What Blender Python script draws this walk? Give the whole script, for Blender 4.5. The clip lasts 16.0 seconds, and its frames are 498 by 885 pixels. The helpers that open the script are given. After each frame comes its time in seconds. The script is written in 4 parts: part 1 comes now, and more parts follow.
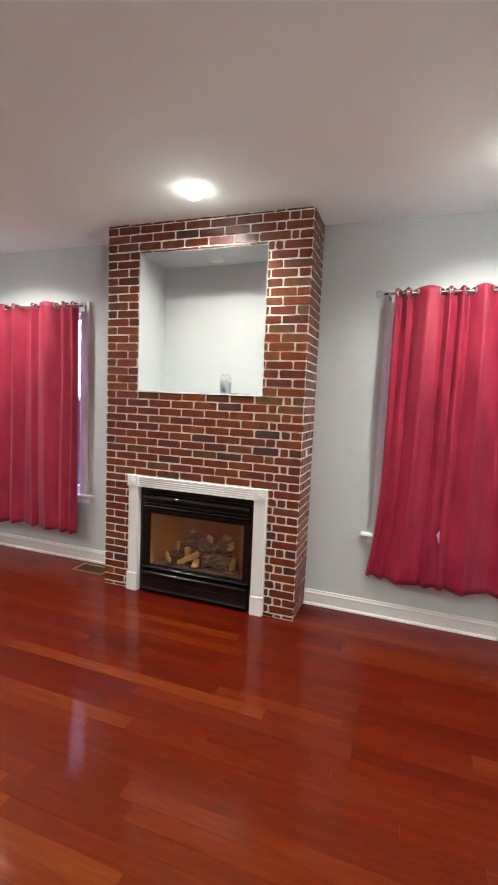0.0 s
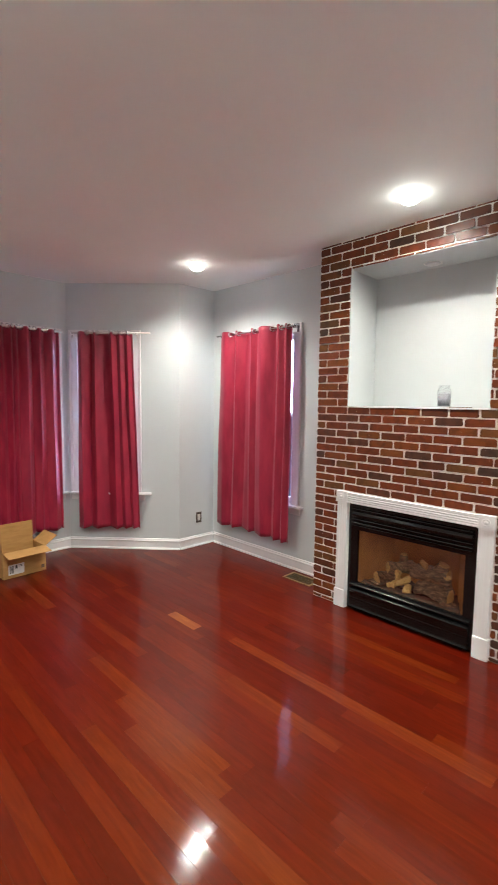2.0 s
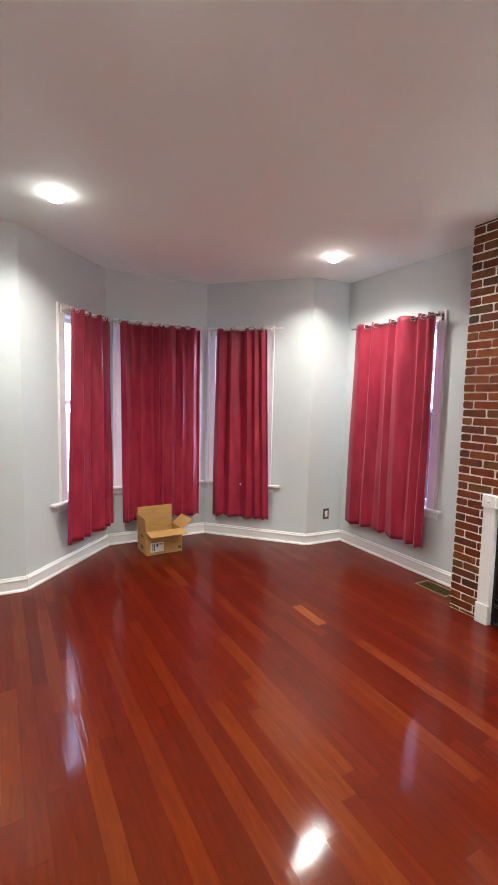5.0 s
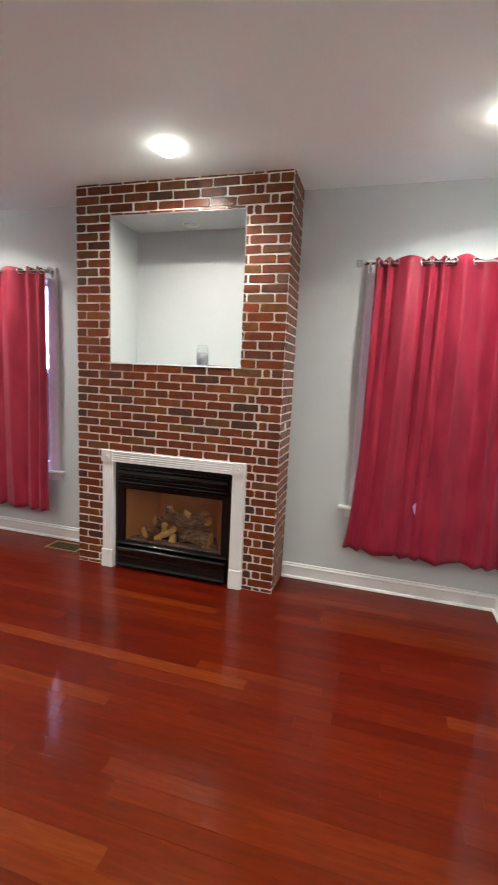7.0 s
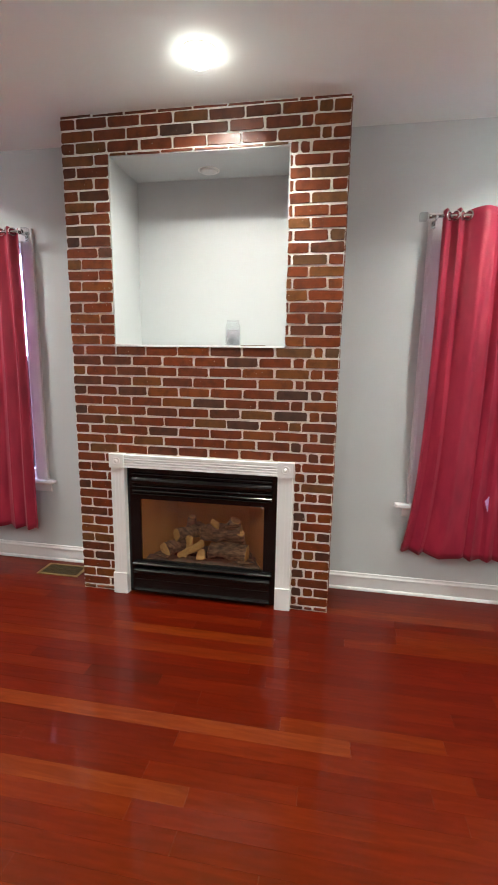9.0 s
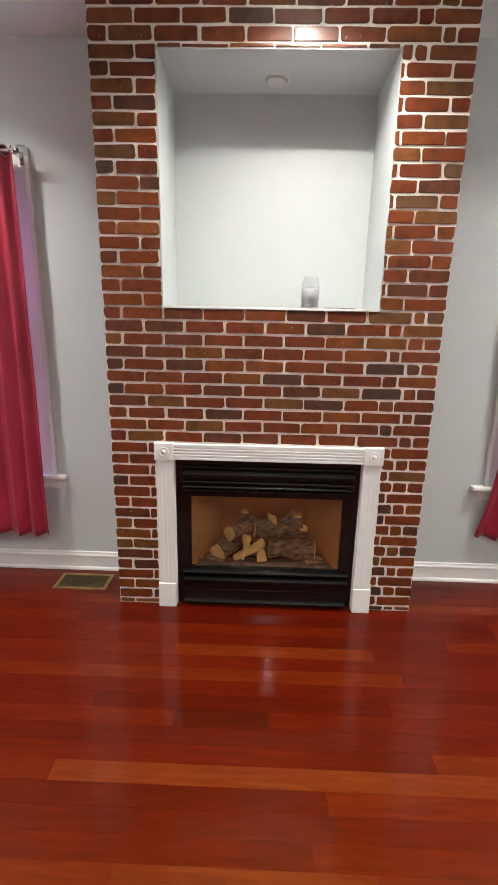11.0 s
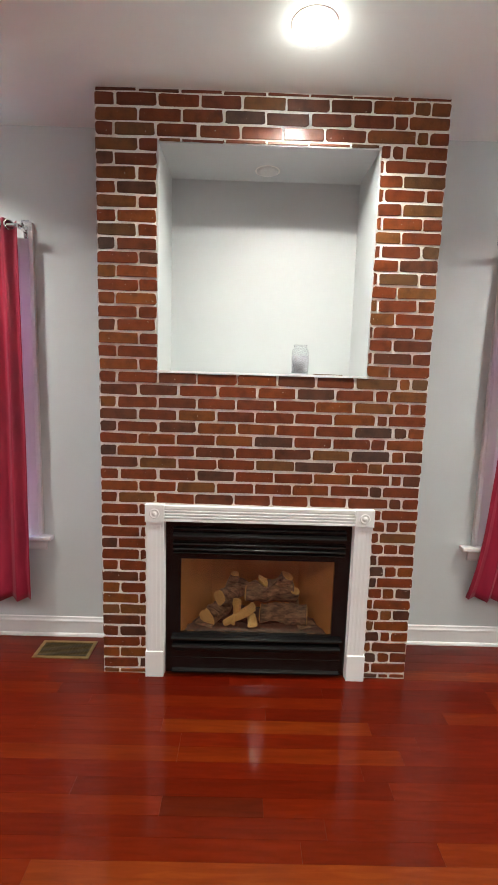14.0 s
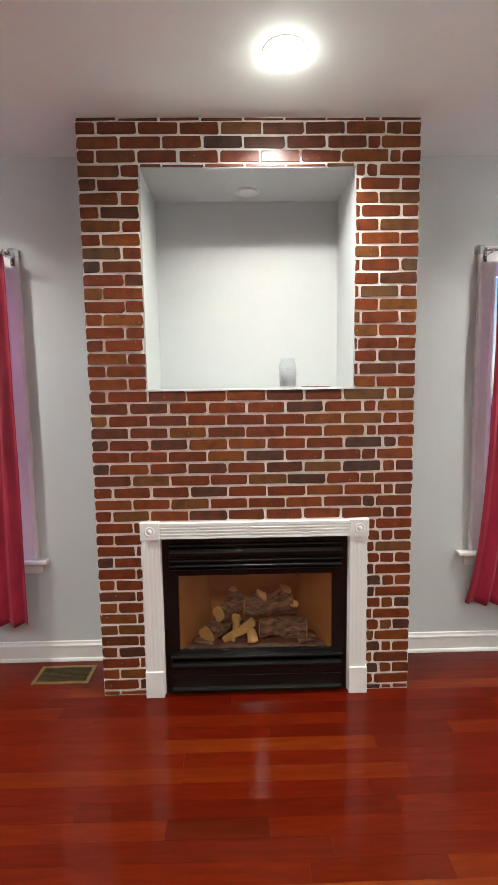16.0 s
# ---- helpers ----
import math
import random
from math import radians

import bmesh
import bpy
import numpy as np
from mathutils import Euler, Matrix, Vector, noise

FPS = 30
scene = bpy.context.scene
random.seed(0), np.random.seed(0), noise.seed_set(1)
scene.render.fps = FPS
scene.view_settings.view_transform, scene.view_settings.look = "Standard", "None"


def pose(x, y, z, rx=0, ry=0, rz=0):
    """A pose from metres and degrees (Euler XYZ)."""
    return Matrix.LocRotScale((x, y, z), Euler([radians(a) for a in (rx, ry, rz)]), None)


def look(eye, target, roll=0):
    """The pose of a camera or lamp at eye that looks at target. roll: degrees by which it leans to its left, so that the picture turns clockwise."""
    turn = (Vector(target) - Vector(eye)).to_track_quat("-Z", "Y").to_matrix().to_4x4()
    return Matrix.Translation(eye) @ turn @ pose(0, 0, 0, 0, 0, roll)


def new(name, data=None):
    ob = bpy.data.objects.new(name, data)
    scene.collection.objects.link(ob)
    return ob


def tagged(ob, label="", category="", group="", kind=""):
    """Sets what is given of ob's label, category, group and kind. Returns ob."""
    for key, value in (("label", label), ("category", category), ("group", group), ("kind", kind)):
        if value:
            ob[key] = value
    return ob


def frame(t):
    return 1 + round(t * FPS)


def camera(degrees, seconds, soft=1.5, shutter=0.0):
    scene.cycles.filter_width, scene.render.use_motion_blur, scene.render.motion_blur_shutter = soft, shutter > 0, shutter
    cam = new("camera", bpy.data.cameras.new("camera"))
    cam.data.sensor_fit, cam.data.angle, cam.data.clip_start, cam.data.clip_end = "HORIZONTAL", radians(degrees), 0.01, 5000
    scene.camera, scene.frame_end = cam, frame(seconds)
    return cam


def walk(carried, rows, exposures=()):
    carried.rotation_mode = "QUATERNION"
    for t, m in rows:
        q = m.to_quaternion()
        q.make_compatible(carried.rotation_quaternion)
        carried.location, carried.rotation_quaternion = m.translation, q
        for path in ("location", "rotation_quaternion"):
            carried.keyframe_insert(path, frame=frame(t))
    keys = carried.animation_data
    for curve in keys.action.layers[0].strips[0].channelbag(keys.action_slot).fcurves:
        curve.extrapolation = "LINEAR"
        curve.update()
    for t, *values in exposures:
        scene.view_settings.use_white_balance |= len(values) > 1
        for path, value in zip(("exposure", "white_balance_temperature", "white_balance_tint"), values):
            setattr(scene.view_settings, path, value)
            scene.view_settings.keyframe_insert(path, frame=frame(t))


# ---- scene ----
cam = camera(57.6, 16.0, shutter=0.3)
PATH = [
    (0, (1.577, -3.205, 1.658), (0.911, -1.329, 1.465), 2.42),
    (0.5, (1.559, -3.208, 1.671), (0.668, -1.429, 1.461), 1.37),
    (1, (1.526, -3.205, 1.675), (0.372, -1.583, 1.478), 0.37),
    (1.5, (1.533, -3.182, 1.67), (0.226, -1.679, 1.489), 0.76),
    (2, (1.506, -3.19, 1.705), (0.099, -1.78, 1.529), 0.69),
    (2.5, (1.492, -3.188, 1.699), (-0.131, -2.03, 1.547), -0.42),
    (3, (1.467, -3.203, 1.65), (-0.306, -2.285, 1.537), -0.03),
    (3.1, (1.467, -3.203, 1.65), (-0.309, -2.293, 1.54), 0.15),
    (5.3, (1.464, -3.191, 1.657), (-0.252, -2.189, 1.43), 1.88),
    (5.5, (1.522, -3.163, 1.633), (-0.05, -1.947, 1.412), 1.89),
    (6, (1.509, -3.173, 1.646), (0.331, -1.577, 1.394), 2.04),
    (6.5, (1.549, -3.149, 1.633), (0.706, -1.353, 1.38), 2.71),
    (7, (1.521, -3.163, 1.632), (0.978, -1.261, 1.339), 2.67),
    (7.5, (1.556, -3.141, 1.632), (1.367, -1.175, 1.318), 3.6),
    (7.8, (1.5, -3.091, 1.631), (1.526, -1.12, 1.316), 3.1),
    (8, (1.455, -3.058, 1.63), (1.485, -1.084, 1.314), 2.7),
    (8.2, (1.369, -2.987, 1.617), (1.287, -1.013, 1.311), 2.3),
    (8.5, (1.09, -2.868, 1.623), (0.86, -0.904, 1.325), 0.9),
    (9, (0.798, -2.733, 1.608), (0.459, -0.795, 1.246), 0.9),
    (9.5, (0.459, -2.638, 1.624), (0.178, -0.693, 1.255), 1.8),
    (10, (0.215, -2.509, 1.604), (0.029, -0.556, 1.217), 2.0),
    (10.2, (0.14, -2.427, 1.608), (-0.016, -0.473, 1.215), 1.8),
    (12.3, (-0.114, -2.308, 1.59), (-0.067, -0.429, 0.906), 1.0),
    (12.5, (-0.104, -2.323, 1.598), (-0.059, -0.424, 0.97), 1.0),
    (13, (-0.107, -2.338, 1.636), (-0.069, -0.401, 1.14), 1.3),
    (13.5, (-0.092, -2.356, 1.655), (-0.08, -0.387, 1.304), 1.7),
    (14, (-0.092, -2.346, 1.658), (-0.073, -0.366, 1.379), 1.7),
    (14.5, (-0.085, -2.336, 1.66), (-0.067, -0.353, 1.399), 1.4),
    (15, (-0.074, -2.342, 1.655), (-0.049, -0.358, 1.4), 0.8),
    (15.5, (-0.063, -2.349, 1.653), (-0.04, -0.363, 1.416), -0.1),
    (16, (-0.07, -2.365, 1.657), (-0.032, -0.377, 1.443), -0.8),
]
walk(cam, [(t, look(eye, target, roll)) for t, eye, target, roll in PATH],
     [(0.0, 0.64, 6350, 6.0), (1.5, 0.64, 6350, 6.0), (3.0, 0.76, 6350, 6.0), (4.8, 0.76, 6350, 6.0), (6.0, 0.64, 6350, 6.0), (7.5, 0.46, 6350, 6.0), (8.3, 0.48, 6350, 6.0),
      (9.5, 0.62, 6350, 6.0), (16.0, 0.62, 6350, 6.0)])

# ---------- world and sun ----------
world = bpy.data.worlds.new("world")
scene.world = world
world.use_nodes = True
wn = world.node_tree.nodes
sky = wn.new("ShaderNodeTexSky")
sky.sky_type = "NISHITA"
sky.sun_disc = False
sky.sun_elevation = radians(32)
sky.sun_rotation = radians(125)
wn["Background"].inputs["Strength"].default_value = 0.14
world.node_tree.links.new(sky.outputs[0], wn["Background"].inputs["Color"])
sun_data = bpy.data.lights.new("sun", "SUN")
sun_data.energy = 1.2
sun_data.angle = radians(10)
sun_data.color = (1.0, 0.95, 0.88)
sun = new("sun", sun_data)
sun.matrix_world = look((8, -6, 6.2), (0, 0, 0))
LAMP_WATTS = 47.0
LENS_GLOW = 90.0
SIDE_GLOW = 14.0
LAMP_COLOUR = (1.0, 0.935, 0.85, 1)


# ---------- materials ----------
def nodes_of(name):
    m = bpy.data.materials.new(name)
    m.use_nodes = True
    return m, m.node_tree.nodes, m.node_tree.links, m.node_tree.nodes["Principled BSDF"]


def ramp_node(n, stops):
    r = n.new("ShaderNodeValToRGB")
    while len(r.color_ramp.elements) < len(stops):
        r.color_ramp.elements.new(0.5)
    for e, (p, c) in zip(r.color_ramp.elements, stops):
        e.position, e.color = p, (*c, 1)
    return r


def noise_node(n, l, scale, detail=4.0, stretch=None, space="position"):
    tex = n.new("ShaderNodeTexNoise")
    tex.inputs["Scale"].default_value = scale
    tex.inputs["Detail"].default_value = detail
    if space == "position":
        src = n.new("ShaderNodeNewGeometry").outputs["Position"]
    else:
        src = n.new("ShaderNodeTexCoord").outputs["Object"]
    if stretch:
        mp = n.new("ShaderNodeMapping")
        mp.inputs["Scale"].default_value = stretch
        l.new(src, mp.inputs["Vector"])
        src = mp.outputs["Vector"]
    l.new(src, tex.inputs["Vector"])
    return tex


def add_bump(n, l, b, height, strength, distance):
    bump = n.new("ShaderNodeBump")
    bump.inputs["Strength"].default_value = strength
    bump.inputs["Distance"].default_value = distance
    l.new(height, bump.inputs["Height"])
    l.new(bump.outputs["Normal"], b.inputs["Normal"])
    return bump


def surface(name, dark, light, rough=0.5, metal=0.0, scale=6.0, fine=120.0, bump=0.15, depth=0.001, stretch=None, coat=0.0, rough_var=0.08):
    """A paint, plaster or metal with large mottling and fine relief."""
    m, n, l, b = nodes_of(name)
    big = noise_node(n, l, scale, 5.0, stretch)
    r = ramp_node(n, [(0.3, dark), (0.7, light)])
    l.new(big.outputs["Fac"], r.inputs["Fac"])
    l.new(r.outputs["Color"], b.inputs["Base Color"])
    small = noise_node(n, l, fine, 3.0, stretch)
    mr = n.new("ShaderNodeMapRange")
    mr.inputs["To Min"].default_value = max(0.02, rough - rough_var)
    mr.inputs["To Max"].default_value = min(1.0, rough + rough_var)
    l.new(big.outputs["Fac"], mr.inputs["Value"])
    l.new(mr.outputs["Result"], b.inputs["Roughness"])
    b.inputs["Metallic"].default_value = metal
    b.inputs["Coat Weight"].default_value = coat
    add_bump(n, l, b, small.outputs["Fac"], bump, depth)
    return m


WALL = surface("wall_paint", (0.565, 0.612, 0.622), (0.60, 0.648, 0.654), 0.6, scale=1.6, fine=260, bump=0.12)
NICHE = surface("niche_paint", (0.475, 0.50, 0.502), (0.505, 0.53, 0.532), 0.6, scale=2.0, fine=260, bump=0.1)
CEILING = surface("ceiling_paint", (0.845, 0.91, 0.885), (0.87, 0.935, 0.91), 0.75, scale=1.2, fine=180, bump=0.15)
TRIM = surface("white_gloss_paint", (0.76, 0.765, 0.76), (0.80, 0.805, 0.80), 0.36, scale=3, fine=60, bump=0.004)
MORTAR = surface("white_mortar", (0.72, 0.705, 0.68), (0.87, 0.855, 0.83), 0.75, scale=22, fine=120, bump=0.5, depth=0.002)
BLACK = surface("black_enamel", (0.004, 0.004, 0.0045), (0.009, 0.009, 0.009), 0.16, scale=9, fine=140, bump=0.03)
BLACK.node_tree.nodes["Principled BSDF"].inputs["Specular IOR Level"].default_value = 0.36
CHROME = surface("brushed_chrome", (0.55, 0.55, 0.56), (0.72, 0.72, 0.73), 0.16, 1.0, scale=20, fine=200, bump=0.02)
BRASS = surface("antique_brass", (0.24, 0.16, 0.055), (0.40, 0.28, 0.11), 0.38, 0.8, scale=30, fine=200, bump=0.1)
GRILLE = surface("dark_bronze_grille", (0.12, 0.085, 0.032), (0.19, 0.135, 0.055), 0.45, 0.6, scale=30, fine=200, bump=0.1)
# near-black colour for the shade seen between the register's slats
REGISTER_SHADE = surface("register_shadow", (0.012, 0.010, 0.008), (0.03, 0.024, 0.018), 0.7, scale=30)
PLATE = surface("brown_wall_plate", (0.07, 0.055, 0.045), (0.11, 0.09, 0.075), 0.4, 0.2, scale=40)
IVORY = surface("white_plastic", (0.68, 0.66, 0.62), (0.74, 0.72, 0.68), 0.35, scale=40, bump=0.03)
CARD = surface("cardboard", (0.37, 0.205, 0.062), (0.46, 0.265, 0.09), 0.8, scale=9, fine=90, bump=0.2, stretch=(1, 1, 4))
PAPER = surface("white_label_paper", (0.66, 0.66, 0.66), (0.74, 0.74, 0.73), 0.6, scale=40)
INK = surface("label_ink", (0.05, 0.05, 0.055), (0.09, 0.09, 0.09), 0.7, scale=50)
FIREBOX = surface("tan_firebox_panel", (0.43, 0.200, 0.050), (0.53, 0.26, 0.075), 0.85, scale=8, fine=70, bump=0.4, depth=0.002)
EMBER = surface("ash_grey_ember_bed", (0.014, 0.010, 0.007), (0.07, 0.046, 0.026), 0.95, scale=45, fine=160, bump=0.9, depth=0.004)
BARK = surface("charred_bark", (0.022, 0.016, 0.010), (0.30, 0.215, 0.12), 0.95, scale=38, fine=110, bump=1.0, depth=0.006, stretch=(0.5, 1.6, 1.6))
CUT = surface("pale_split_wood", (0.52, 0.33, 0.10), (0.66, 0.45, 0.16), 0.9, scale=30, fine=130, bump=0.5, depth=0.002)
WAX = surface("grey_wax", (0.22, 0.22, 0.24), (0.27, 0.27, 0.29), 0.5, scale=30, bump=0.05)
SUBFLOOR = surface("subfloor", (0.015, 0.006, 0.004), (0.03, 0.01, 0.006), 0.9)
VINYL = surface("white_sash_vinyl", (0.74, 0.75, 0.77), (0.80, 0.81, 0.82), 0.35, scale=8, bump=0.03)
PAVING = surface("pale_paving", (0.30, 0.31, 0.32), (0.42, 0.43, 0.44), 0.95, scale=3, fine=40, bump=0.8)
TAN_STRIP = surface("stained_wood_strip", (0.10, 0.06, 0.035), (0.17, 0.11, 0.06), 0.6, scale=30)


def brick_material():
    m, n, l, b = nodes_of("sealed_red_brick")
    info = n.new("ShaderNodeObjectInfo")
    tone = ramp_node(n, [(0.0, (0.062, 0.033, 0.023)), (0.09, (0.092, 0.031, 0.014)), (0.24, (0.134, 0.030, 0.009)),
                         (0.58, (0.160, 0.033, 0.0075)), (0.82, (0.182, 0.050, 0.0095)), (0.94, (0.156, 0.057, 0.013)), (1.0, (0.105, 0.050, 0.020))])
    l.new(info.outputs["Random"], tone.inputs["Fac"])
    big = noise_node(n, l, 16.0, 6.0)
    spots = ramp_node(n, [(0.3, (0.45, 0.45, 0.48)), (0.52, (1, 1, 1)), (0.75, (1.28, 1.2, 1.12))])
    l.new(big.outputs["Fac"], spots.inputs["Fac"])
    mul = n.new("ShaderNodeMix")
    mul.data_type, mul.blend_type = "RGBA", "MULTIPLY"
    mul.inputs[0].default_value = 0.75
    l.new(tone.outputs["Color"], mul.inputs[6])
    l.new(spots.outputs["Color"], mul.inputs[7])
    flecks = noise_node(n, l, 60.0, 3.0)
    fr = ramp_node(n, [(0.70, (0, 0, 0)), (0.76, (1, 1, 1))])
    l.new(flecks.outputs["Fac"], fr.inputs["Fac"])
    white = n.new("ShaderNodeMix")
    white.data_type = "RGBA"
    l.new(fr.outputs["Color"], white.inputs[0])
    l.new(mul.outputs[2], white.inputs[6])
    white.inputs[7].default_value = (0.42, 0.36, 0.31, 1)
    l.new(white.outputs[2], b.inputs["Base Color"])
    b.inputs["Roughness"].default_value = 0.42
    b.inputs["Specular IOR Level"].default_value = 0.32
    b.inputs["Coat Weight"].default_value = 0.22
    b.inputs["Coat Roughness"].default_value = 0.20
    fine = noise_node(n, l, 90.0, 6.0)
    add_bump(n, l, b, fine.outputs["Fac"], 0.6, 0.002)
    return m


def plank_material(name, stops, jitter=True):
    m, n, l, b = nodes_of(name)
    info = n.new("ShaderNodeObjectInfo")
    geo = n.new("ShaderNodeNewGeometry")
    shift = n.new("ShaderNodeVectorMath")
    shift.operation = "MULTIPLY_ADD"
    comb = n.new("ShaderNodeCombineXYZ")
    for k in range(3):
        l.new(info.outputs["Random"], comb.inputs[k])
    l.new(comb.outputs[0], shift.inputs[0])
    shift.inputs[1].default_value = (37, 11, 5)
    l.new(geo.outputs["Position"], shift.inputs[2])
    mp = n.new("ShaderNodeMapping")
    mp.inputs["Scale"].default_value = (1.0, 9.0, 1.0)
    l.new(shift.outputs[0], mp.inputs["Vector"])
    grain = n.new("ShaderNodeTexNoise")
    grain.inputs["Scale"].default_value = 5.0
    grain.inputs["Detail"].default_value = 8.0
    grain.inputs["Distortion"].default_value = 0.6
    l.new(mp.outputs[0], grain.inputs["Vector"])
    tone = ramp_node(n, stops)
    l.new((info if jitter else geo).outputs["Random" if jitter else "Random Per Island"], tone.inputs["Fac"])
    gr = ramp_node(n, [(0.28, (0.64, 0.52, 0.45)), (0.5, (1, 1, 1)), (0.74, (1.40, 2.1, 1.5))])
    l.new(grain.outputs["Fac"], gr.inputs["Fac"])
    mul = n.new("ShaderNodeMix")
    mul.data_type, mul.blend_type = "RGBA", "MULTIPLY"
    mul.inputs[0].default_value = 0.60
    l.new(tone.outputs["Color"], mul.inputs[6])
    l.new(gr.outputs["Color"], mul.inputs[7])
    l.new(mul.outputs[2], b.inputs["Base Color"])
    wear = noise_node(n, l, 2.2, 3.0)
    mr = n.new("ShaderNodeMapRange")
    mr.inputs["From Min"].default_value, mr.inputs["From Max"].default_value = 0.1, 0.9
    mr.inputs["To Min"].default_value, mr.inputs["To Max"].default_value = 0.42, 0.54
    l.new(wear.outputs["Fac"], mr.inputs["Value"])
    l.new(mr.outputs["Result"], b.inputs["Roughness"])
    b.inputs["Specular IOR Level"].default_value = 0.20
    b.inputs["Specular Tint"].default_value = (1.0, 0.44, 0.06, 1)
    b.inputs["Coat Weight"].default_value = 0.42
    b.inputs["Coat Roughness"].default_value = 0.085
    scuff = noise_node(n, l, 34.0, 4.0, (1.0, 2.2, 1.0))
    add_bump(n, l, b, scuff.outputs["Fac"], 0.16, 0.0012)
    ripple = n.new("ShaderNodeBump")
    ripple.inputs["Strength"].default_value = 0.7
    ripple.inputs["Distance"].default_value = 0.0014
    cup = noise_node(n, l, 24.0, 3.0, (0.10, 1.5, 1.0))
    l.new(cup.outputs["Fac"], ripple.inputs["Height"])
    l.new(ripple.outputs["Normal"], b.inputs["Coat Normal"])
    return m


def curtain_material():
    m, n, l, b = nodes_of("crimson_satin")
    weave = noise_node(n, l, 11.0, 6.0, (1, 1, 0.3))
    r = ramp_node(n, [(0.32, (0.235, 0.008, 0.032)), (0.5, (0.300, 0.012, 0.041)), (0.68, (0.365, 0.021, 0.052))])
    l.new(weave.outputs["Fac"], r.inputs["Fac"])
    l.new(r.outputs["Color"], b.inputs["Base Color"])
    b.inputs["Roughness"].default_value = 0.44
    b.inputs["Sheen Weight"].default_value = 0.20
    b.inputs["Sheen Roughness"].default_value = 0.4
    b.inputs["Sheen Tint"].default_value = (1.0, 0.55, 0.6, 1)
    thread = noise_node(n, l, 60.0, 4.0, (1, 1, 0.2))
    add_bump(n, l, b, thread.outputs["Fac"], 0.25, 0.002)
    tr = n.new("ShaderNodeBsdfTranslucent")
    tr.inputs["Color"].default_value = (0.42, 0.03, 0.16, 1)
    mix = n.new("ShaderNodeMixShader")
    mix.inputs[0].default_value = 0.03
    l.new(b.outputs[0], mix.inputs[1])
    l.new(tr.outputs[0], mix.inputs[2])
    l.new(mix.outputs[0], n["Material Output"].inputs["Surface"])
    return m


def glass_material(name, tint, gloss=0.08, rough=0.02):
    """Thin clear pane: a transparent sheet with a mirror film."""
    m, n, l, b = nodes_of(name)
    clear = n.new("ShaderNodeBsdfTransparent")
    clear.inputs["Color"].default_value = (*tint, 1)
    shine = n.new("ShaderNodeBsdfGlossy")
    shine.inputs["Roughness"].default_value = rough
    lw = n.new("ShaderNodeLayerWeight")
    lw.inputs["Blend"].default_value = 0.5
    power = n.new("ShaderNodeMath")
    power.operation = "POWER"
    power.inputs[1].default_value = 4.0
    l.new(lw.outputs["Facing"], power.inputs[0])
    film = n.new("ShaderNodeMath")
    film.operation = "MULTIPLY_ADD"
    film.inputs[1].default_value, film.inputs[2].default_value = 0.6, gloss * 0.5
    l.new(power.outputs[0], film.inputs[0])
    mix = n.new("ShaderNodeMixShader")
    l.new(film.outputs[0], mix.inputs[0])
    l.new(clear.outputs[0], mix.inputs[1])
    l.new(shine.outputs[0], mix.inputs[2])
    l.new(mix.outputs[0], n["Material Output"].inputs["Surface"])
    return m


def net_material():
    """Fine wire mesh: mostly grey wire, with daylight between."""
    m, n, l, b = nodes_of("insect_screen_mesh")
    b.inputs["Base Color"].default_value = (0.06, 0.06, 0.07, 1)
    b.inputs["Roughness"].default_value = 0.7
    gap = n.new("ShaderNodeBsdfTransparent")
    gap.inputs["Color"].default_value = (0.90, 0.82, 1.0, 1)
    mix = n.new("ShaderNodeMixShader")
    mix.inputs[0].default_value = 0.045
    l.new(b.outputs[0], mix.inputs[1])
    l.new(gap.outputs[0], mix.inputs[2])
    l.new(mix.outputs[0], n["Material Output"].inputs["Surface"])
    return m


def glow_material(name, colour, strength, clear=0.0):
    m, n, l, b = nodes_of(name)
    e = n.new("ShaderNodeEmission")
    e.inputs["Color"].default_value = colour
    e.inputs["Strength"].default_value = strength
    if clear > 0:
        thin = n.new("ShaderNodeBsdfTransparent")
        mix = n.new("ShaderNodeMixShader")
        mix.inputs[0].default_value = clear
        l.new(e.outputs[0], mix.inputs[1])
        l.new(thin.outputs[0], mix.inputs[2])
        l.new(mix.outputs[0], n["Material Output"].inputs["Surface"])
    else:
        l.new(e.outputs[0], n["Material Output"].inputs["Surface"])
    return m


BRICK = brick_material()
RED_STOPS = [(0.0, (0.064, 0.0020, 0.0005)), (0.4, (0.082, 0.0032, 0.0007)), (0.8, (0.096, 0.0064, 0.0010)), (1.0, (0.118, 0.0140, 0.0016))]
PLANK = plank_material("cherry_plank", RED_STOPS)
PLANK_FAR = plank_material("cherry_plank_joined", RED_STOPS, jitter=False)
PLANK_LIGHT = plank_material("orange_sapwood_plank", [(0.0, (0.20, 0.048, 0.010)), (1.0, (0.23, 0.06, 0.012))])
PLANK_WARM = plank_material("warm_cherry_plank", [(0.0, (0.112, 0.0135, 0.0028)), (1.0, (0.128, 0.0175, 0.0034))])
PLANK_DARK = plank_material("dark_cherry_plank", [(0.0, (0.052, 0.0030, 0.0012)), (1.0, (0.060, 0.0036, 0.0014))])
SATIN = curtain_material()
LINING = surface("dull_crimson_lining", (0.15, 0.022, 0.045), (0.19, 0.032, 0.060), 0.8, scale=9, fine=200)
PANE = glass_material("window_glass", (0.96, 0.98, 1.0))
FIRE_GLASS = glass_material("fireplace_glass", (0.93, 0.92, 0.90), gloss=0.2)
NET = net_material()
JAR_GLASS = glass_material("jar_glass", (0.97, 0.975, 0.98))
CRYSTAL = glass_material("clear_acrylic", (0.82, 0.84, 0.86), rough=0.05)
GLOW = glow_material("bulb_lens", LAMP_COLOUR, LENS_GLOW, clear=0.7)
